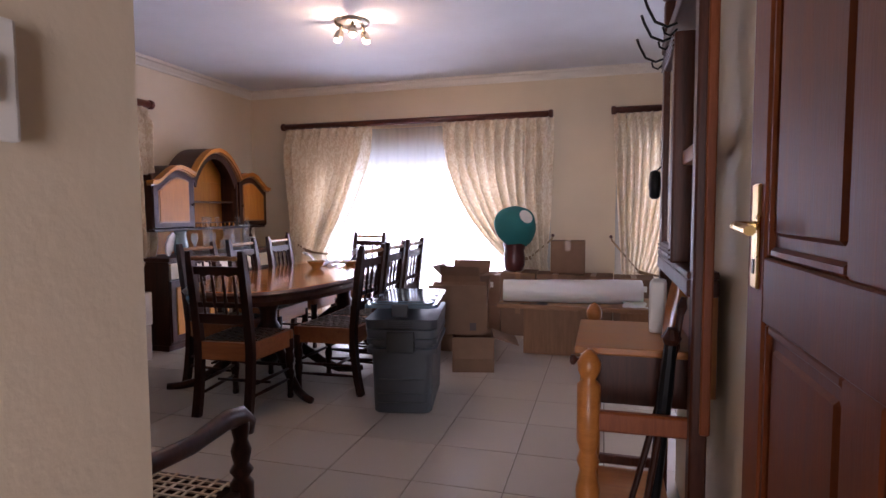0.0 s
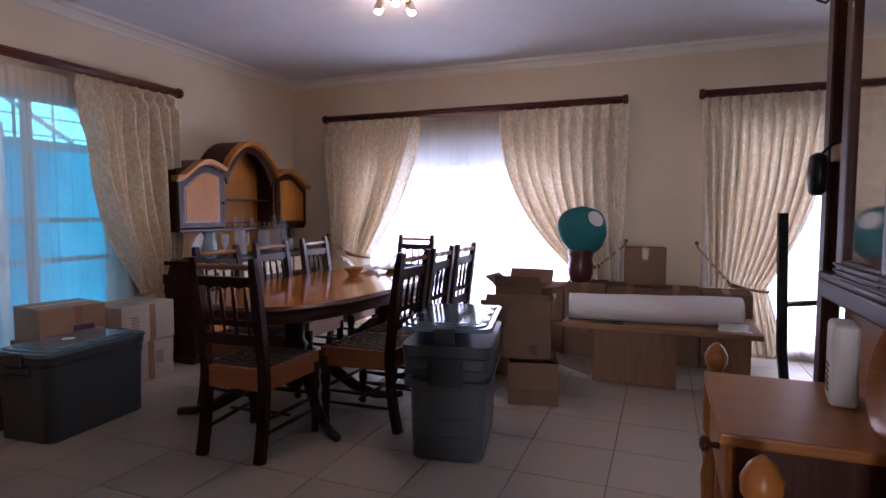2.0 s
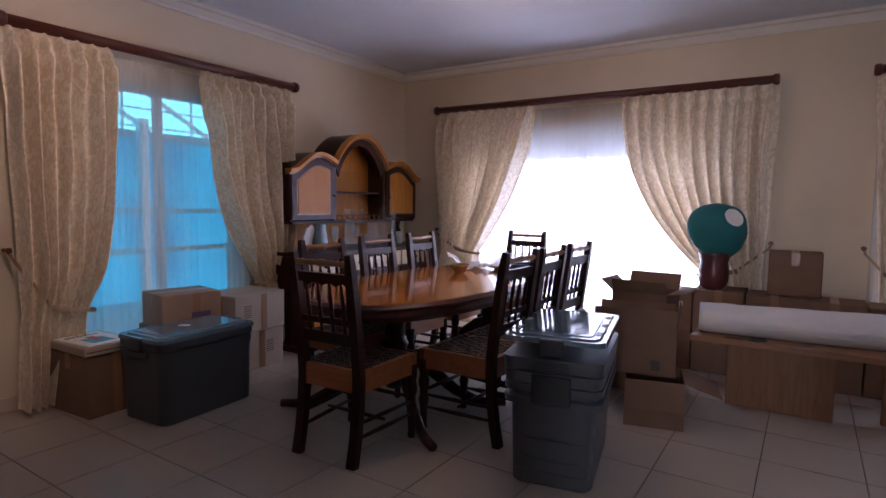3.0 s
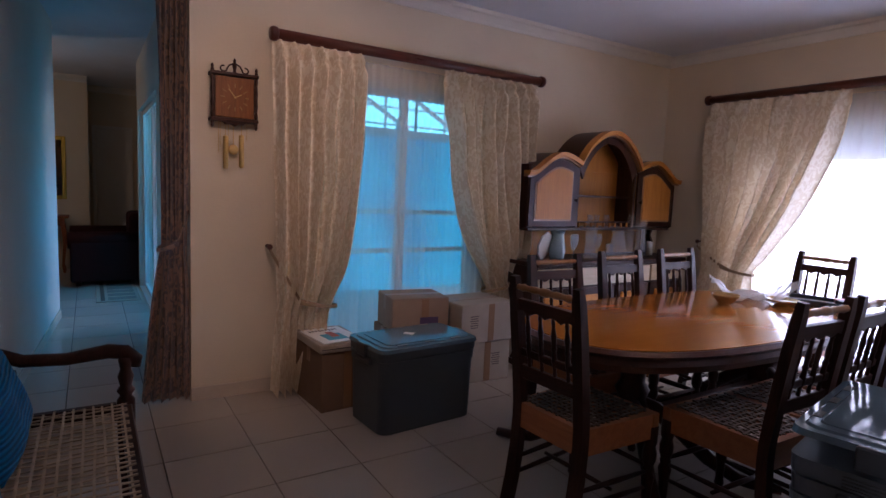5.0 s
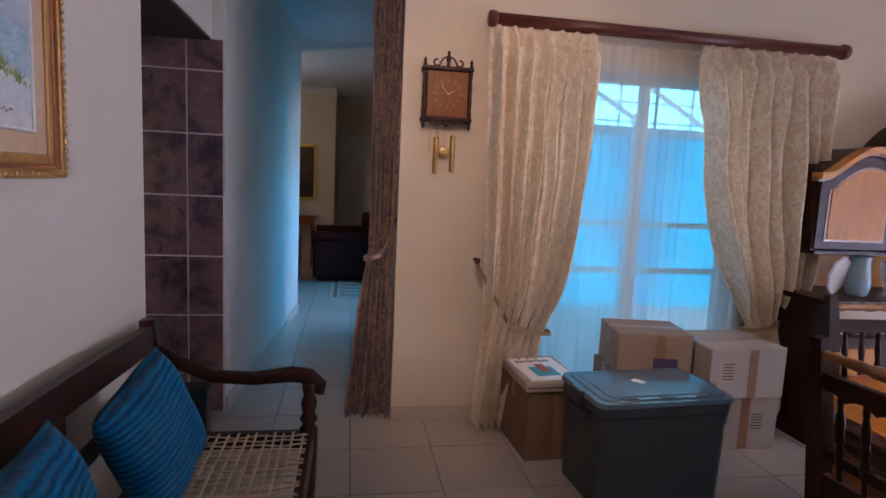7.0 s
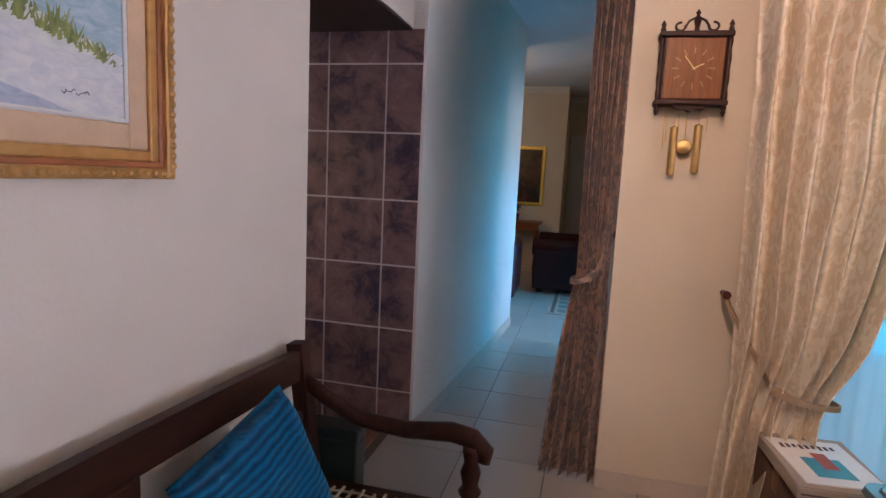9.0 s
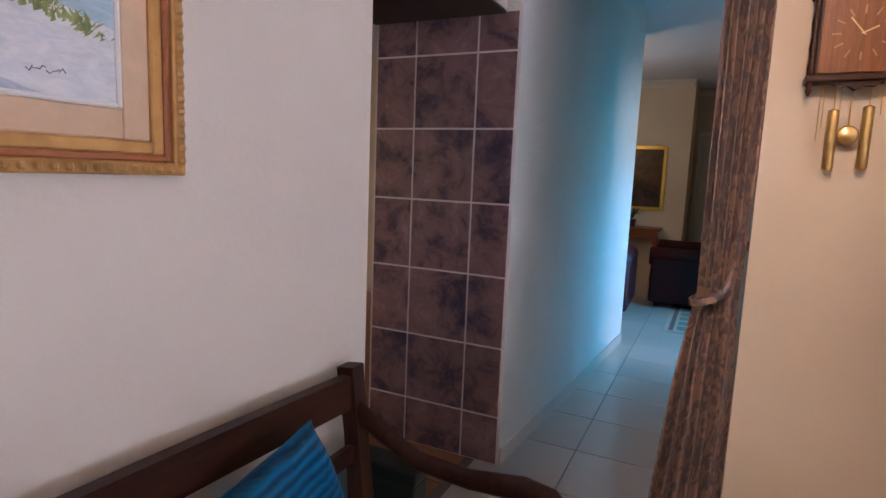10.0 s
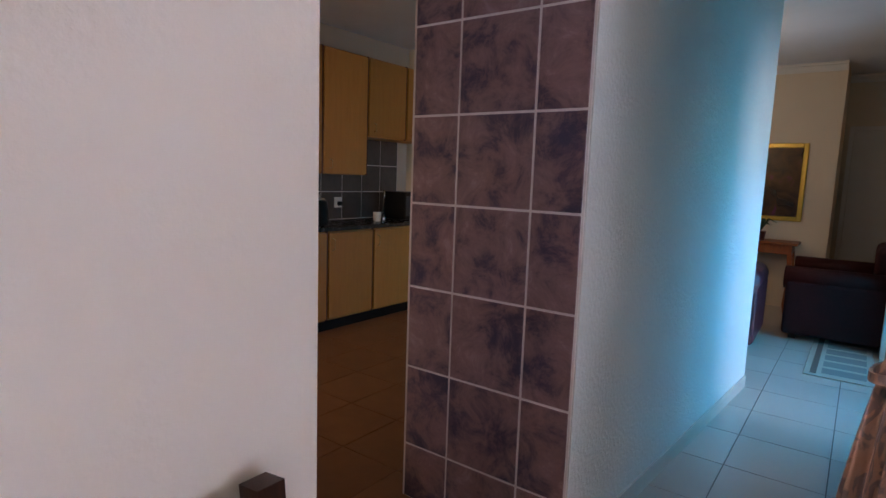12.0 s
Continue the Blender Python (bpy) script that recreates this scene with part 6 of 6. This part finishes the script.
# ---- kitchen ----
yel = timber("yellow_melamine_wood", (0.50, 0.215, 0.035), (0.60, 0.285, 0.055), 0.45)
maroon = plain("dark_red_edge_strip", (0.08, 0.012, 0.01), 0.4)
stone = plain("dark_speckled_worktop", (0.03, 0.03, 0.03), 0.25, grain=150, amount=0.6)
KY = -0.62   # front of the run of cabinets
for k in range(6):
    x0 = -7.98 + 0.54 * k
    c = thing("base_cabinet", (x0, 0, 0), 0, "yellow kitchen base cabinet with dark red edging", "cabinet", "kitchen base cabinets")
    part("body", cube(0.001, KY - 0.55, 0.10, 0.539, KY - 0.02, 0.86), yel, c)
    part("plinth", cube(0.001, KY - 0.5, 0, 0.539, KY - 0.06, 0.10), black_metal, c)
    d = part("door", cube(0.014, KY - 0.02, 0.115, 0.526, KY, 0.845, 0.002), yel, c)
    part("edging", cube(0.001, KY - 0.02, 0.105, 0.014, KY - 0.004, 0.86), maroon, c)
    part("handle", sweep([(0.49, KY, 0.70), (0.49, KY + 0.03, 0.71), (0.49, KY + 0.03, 0.79), (0.49, KY, 0.80)], (0.012, 0.010)), brass, d)
    uw = 0.54 if k else 0.405
    u = thing("wall_cabinet", (x0 - 0.14 if k else -7.987, 0, 0), 0, "yellow kitchen wall cabinet with dark red edging", "cabinet", "kitchen wall cabinets")
    low = 1.685 if k < 2 else 1.33
    part("body", cube(0.001, KY - 0.55, low, uw - 0.001, KY - 0.25, 2.40), yel, u)
    d = part("door", cube(0.014, KY - 0.25, low + 0.01, uw - 0.014, KY - 0.23, 2.39, 0.002), yel, u)
    part("edging", cube(0.001, KY - 0.25, low, 0.014, KY - 0.234, 2.40), maroon, u)
    part("handle", sweep([(uw - 0.08, KY - 0.23, low + 0.05), (uw - 0.08, KY - 0.20, low + 0.06), (uw - 0.08, KY - 0.20, low + 0.12), (uw - 0.08, KY - 0.23, low + 0.13)], (0.012, 0.010)), brass, d)
wt = thing("worktop", (0, 0, 0), 0, "dark speckled kitchen worktop along the wall", "worktop")
part("slab", cube(-7.98, KY - 0.57, 0.86, -4.75, KY + 0.02, 0.895, 0.006, 2), stone, wt)
sp = thing("splashback", (0, KY - 0.572, 0), 0, "dark grey-brown splashback tiles with pale joints", "tiles", "", "structure")
part("grout_bed", cube(-7.84, 0.0, 0.895, -4.60, 0.004, 1.70), pale_grout, sp)
dk_tile = tile_mat("dark_splash_tile", (0.1, 0.085, 0.075), [(0.3, (0.06, 0.05, 0.045)), (0.7, (0.13, 0.11, 0.095))], 0.3)
first = None
for i in range(12):
    for j in range(3):
        if first is None:
            first = obj("tile", cube(-0.129, 0.004, -0.129, 0.129, 0.009, 0.129, 0.0015), dk_tile, sp)
            t = first
        else:
            t = new("tile", first.data)
            t.parent = sp
        t.location = (-7.70 + 0.266 * i, 0, 1.03 + 0.266 * j)
kt = thing("kettle", (-6.42, KY - 0.18, 0.8955), 30, "black and steel electric kettle on the worktop", "kettle")
part("body", lathe([(0.075, 0), (0.08, 0.02), (0.078, 0.12), (0.065, 0.2), (0.05, 0.215)], 20), black_metal, kt, smooth=True)
part("handle", sweep([(0.07, 0, 0.18), (0.12, 0, 0.18), (0.13, 0, 0.1), (0.08, 0, 0.04)], (0.02, 0.025)), black_metal, kt)
part("lid", lathe([(0.05, 0.215), (0.045, 0.23), (0.012, 0.235), (0.012, 0.25)], 16), chrome, kt)
so = thing("power_socket", (-6.98, KY - 0.5625, 1.06), 0, "white wall socket with a plug above the worktop", "socket")
part("plate", cube(-0.05, 0, -0.05, 0.05, 0.01, 0.05, 0.004), white_plastic, so)
part("plug", cube(-0.02, 0.01, -0.03, 0.02, 0.045, 0.01, 0.006), black_metal, so)
cu = vessel("cup", (-7.15, KY - 0.2, 0.8955), [(0.03, 0), (0.034, 0.01), (0.04, 0.09)], china, "white cup on the kitchen worktop", "cup")
tp = thing("tap", (-7.40, KY - 0.35, 0.8955), 0, "chrome swan-neck kitchen tap", "tap")
part("spout", sweep([(0, 0, 0), (0, 0, 0.2), (0.02, 0.02, 0.27), (0.06, 0.06, 0.29), (0.10, 0.10, 0.26), (0.11, 0.11, 0.22)], (0.02, 0.02)), chrome, tp, smooth=True)
part("base", lathe([(0.03, 0), (0.03, 0.02), (0.016, 0.03)], 14), chrome, tp)
wc = thing("appliance", (-7.62, KY - 0.3, 0.8955), 0, "black boxy appliance at the end of the worktop", "appliance")
part("body", cube(-0.13, -0.15, 0, 0.13, 0.15, 0.28, 0.02, 3), black_metal, wc)
part("front", cube(-0.11, 0.15, 0.04, 0.11, 0.155, 0.24, 0.002), dark_plastic, wc)

# ---- living room beyond the passage ----
leather = plain("dark_oxblood_leather", (0.030, 0.006, 0.006), 0.6, grain=40, amount=0.3, bump=0.2)
leather.node_tree.nodes["Principled BSDF"].inputs["Specular IOR Level"].default_value = 0.12
leather2 = plain("burgundy_leather", (0.06, 0.010, 0.018), 0.35, grain=40, amount=0.3, bump=0.2)


def sofa(at, turn, w, mat, label, name="sofa"):
    s = thing(name, at, turn, label, name.replace("_", " "))
    part("base", cube(-w / 2, -0.42, 0.06, w / 2, 0.42, 0.36, 0.03, 3), mat, s)
    n = max(1, round(w / 0.7))
    for k in range(n):
        x0 = -w / 2 + 0.18 + (w - 0.36) * k / n
        part("seat_cushion", cube(x0 + 0.005, -0.16, 0.36, x0 + (w - 0.36) / n - 0.005, 0.44, 0.47, 0.04, 4), mat, s)
    part("backrest", cube(-w / 2 + 0.1, -0.45, 0.3, w / 2 - 0.1, -0.18, 0.88, 0.08, 5), mat, s)
    for sx in (-1, 1):
        part("armrest", cube(sx * w / 2 - 0.10, -0.42, 0.06, sx * w / 2 + 0.10, 0.44, 0.55, 0.04, 3), mat, s)
        part("arm_roll", rod((sx * w / 2, -0.42, 0.56), (sx * w / 2, 0.46, 0.56), 0.10, 18), mat, s, smooth=True)
    for sx in (-1, 1):
        for y in (-0.36, 0.36):
            part("foot", cube(sx * (w / 2 - 0.06) - 0.03, y - 0.03, 0, sx * (w / 2 - 0.06) + 0.03, y + 0.03, 0.06), dark_wood, s)
    return s


sofa((-9.55, 2.85, 0), 180, 0.95, leather, "dark leather armchair in the dim living room", "armchair")
sofa((-8.70, 1.42, 0), -88, 1.5, leather2, "burgundy leather sofa in the dim living room")
co = thing("console_table", (-10.35, 1.93, 0), 90, "small brown wooden console table against the far wall", "console table")
part("top", cube(-0.45, -0.18, 0.74, 0.45, 0.18, 0.77, 0.008, 2), red_wood, co)
part("apron", cube(-0.40, -0.15, 0.64, 0.40, 0.15, 0.74, 0.004), red_wood, co)
for sx in (-1, 1):
    for sy in (-1, 1):
        part("leg", sweep([(sx * 0.38, sy * 0.13, 0.66), (sx * 0.40, sy * 0.14, 0.4), (sx * 0.37, sy * 0.12, 0.1), (sx * 0.39, sy * 0.13, 0)], [(0.05, 0.05), (0.04, 0.04), (0.025, 0.025), (0.035, 0.03)], square=True, up=(1, 0, 0)), red_wood, co)
pp = thing("potted_plant", (-10.3, 2.0, 0.77), 0, "small dark green plant in a pot on the console table", "plant")
part("pot", lathe([(0.05, 0), (0.06, 0.09), (0.065, 0.1)], 14), red_glaze, pp)
leaf = plain("dark_green_leaf", (0.02, 0.06, 0.025), 0.4)
random.seed(12)
for k in range(14):
    a = random.uniform(0, 6.28)
    r = random.uniform(0.08, 0.2)
    part("leaf", sweep([(0, 0, 0.09), (0.5 * r * math.cos(a), 0.5 * r * math.sin(a), 0.09 + r * 0.8), (r * math.cos(a), r * math.sin(a), 0.09 + r * 0.6)], [(0.006, 0.003), (0.03, 0.003), (0.004, 0.002)], square=True), leaf, pp)
fp = thing("painting", (-10.598, 2.355, 0.98), -90, "dark flower painting in a gilt frame on the far wall", "painting")
for q in ((0, 0, 0.05, 0.86), (0.57, 0, 0.62, 0.86), (0.05, 0, 0.57, 0.05), (0.05, 0.81, 0.57, 0.86)):
    part("frame", cube(q[0], 0, q[1], q[2], 0.03, q[3], 0.006), plain("bright_gilt", (0.55, 0.38, 0.06), 0.3, 0.6), fp)
dkp = Mat("dark_painted_canvas", (0.05, 0.02, 0.01), 0.06)
dkp.link(dkp.ramp(dkp.noise(dkp.coords((2, 1, 2)), 3.0, 4, 0.5, 1.0), (0.35, (0.018, 0.010, 0.008)), (0.6, (0.07, 0.03, 0.012)), (0.75, (0.12, 0.02, 0.06))), "Base Color")
part("canvas", cube(0.05, 0, 0.05, 0.57, 0.02, 0.81), dkp.m, fp)
rg = thing("rug", (-8.55, 2.86, 0), 0, "patterned cream rug on the tiled floor", "rug")
part("carpet", cube(-1.05, -0.20, 0.001, 0.55, 0.22, 0.010, 0.003), plain("cream_rug_wool", (0.34, 0.30, 0.24), 0.9, grain=90), rg)
part("border", cube(-1.0, -0.16, 0.010, 0.5, -0.12, 0.0115), plain("brown_rug_wool", (0.12, 0.08, 0.06), 0.9, grain=90), rg)
for k in range(7):
    part("motif", cube(-0.95 + 0.21 * k, -0.09, 0.010, -0.80 + 0.21 * k, 0.18, 0.0115), plain("grey_rug_wool", (0.18, 0.17, 0.15), 0.9, grain=90) if k == 0 else bpy.data.materials["grey_rug_wool"], rg)
lv = new("lamp_living_room", bpy.data.lights.new("lamp_living_room", "POINT"))
lv.data.energy, lv.data.color, lv.data.shadow_soft_size = 13, (1, 0.75, 0.45), 0.06
lv.location = (-8.62, 1.50, 1.83)
ll = thing("pendant_lamp", (-8.62, 1.50, CEIL), 0, "warm pendant lamp hanging from the living room ceiling", "pendant lamp")
part("rose", lathe([(0.05, -0.02), (0.06, -0.012), (0.065, 0)], 20), chrome, ll)
part("cord", rod((0, 0, -0.60), (0, 0, -0.02), 0.004, 8), black_metal, ll)
part("holder", lathe([(0.03, -0.66), (0.035, -0.65), (0.018, -0.60)], 16), brass, ll)
part("bulb", lathe([(0.012, -0.765), (0.038, -0.745), (0.045, -0.715), (0.03, -0.675), (0.018, -0.655)], 16), bulb_glow, ll)
for name, a, b in (("trim_cornice_living", (-10.6, -1.2), (-10.6, 2.62)), ("trim_cornice_recess", (-11.5, 2.62), (-11.5, 3.80))):
    cornice(name, a, b, (1, 0))
rd = thing("door_2", (-11.498, 2.72, 0), 90, "pale cream door in the far recess", "door", "", "structure")
part("leaf", cube(0.0, -0.035, 0.005, 0.50, -0.004, 2.04, 0.003), cornice_paint, rd)
part("frame", cube(-0.05, -0.045, 0.0, -0.002, -0.004, 2.09, 0.003), cornice_paint, rd)
part("frame", cube(-0.002, -0.045, 2.042, 0.502, -0.004, 2.09, 0.003), cornice_paint, rd)

# ---- floor tiles ----
TX, TY, X0, Y0 = 0.4256, 0.415, -1.02, 3.723
ft = bmesh.new()
box(ft, -TX / 2 + 0.0025, -TY / 2 + 0.0025, -0.006, TX / 2 - 0.0025, TY / 2 - 0.0025, 0.0, 0.0012)
me = None
rest = []
for i in range(-24, 10):
    for j in range(-12, 10):
        cx, cy = X0 + TX * (i + 0.5), Y0 + TY * (j + 0.5)
        if cy > YB + 0.2 or cx > 2.9 or cx < -10.8:
            continue
        kitchen = cy < 1.95 and -8 < cx < -1.9
        if kitchen:
            continue
        near = -5.2 < cx < 0.9 and 2.0 < cy
        passage = -8.2 < cx <= -5.2 and 2.0 < cy < 3.3
        if near or passage:
            if me is None:
                t = obj("tile", ft, floor_tile, floor)
                me = t.data
            else:
                t = new("tile", me)
                t.parent = floor
            t.matrix_basis = pose(cx, cy, 0, random.uniform(-0.04, 0.04), random.uniform(-0.04, 0.04), 0)
        else:
            rest.append((cx, cy))
bm = bmesh.new()
for cx, cy in rest:
    box(bm, cx - TX / 2 + 0.0025, cy - TY / 2 + 0.0025, -0.006, cx + TX / 2 - 0.0025, cy + TY / 2 - 0.0025, 0.0)
tagged(obj("floor_tiling", bm, floor_tile, floor), kind="stuff")
kf = thing("floor_kitchen", (0, 0, 0), 0, "worn terracotta tiles on the kitchen floor", "floor", "", "structure")
km = None
for i in range(14):
    for j in range(9):
        cx, cy = -7.66 + 0.40 * i, -1.0 + 0.355 * j + 0.0
        if cx > -2.1 or cy > 1.9:
            continue
        if km is None:
            t = obj("tile", cube(-0.197, -0.1745, -0.006, 0.197, 0.1745, 0.0, 0.0012), kitchen_tile, kf)
            km = t.data
        else:
            t = new("tile", km)
            t.parent = kf
        t.location = (cx, cy, 0)
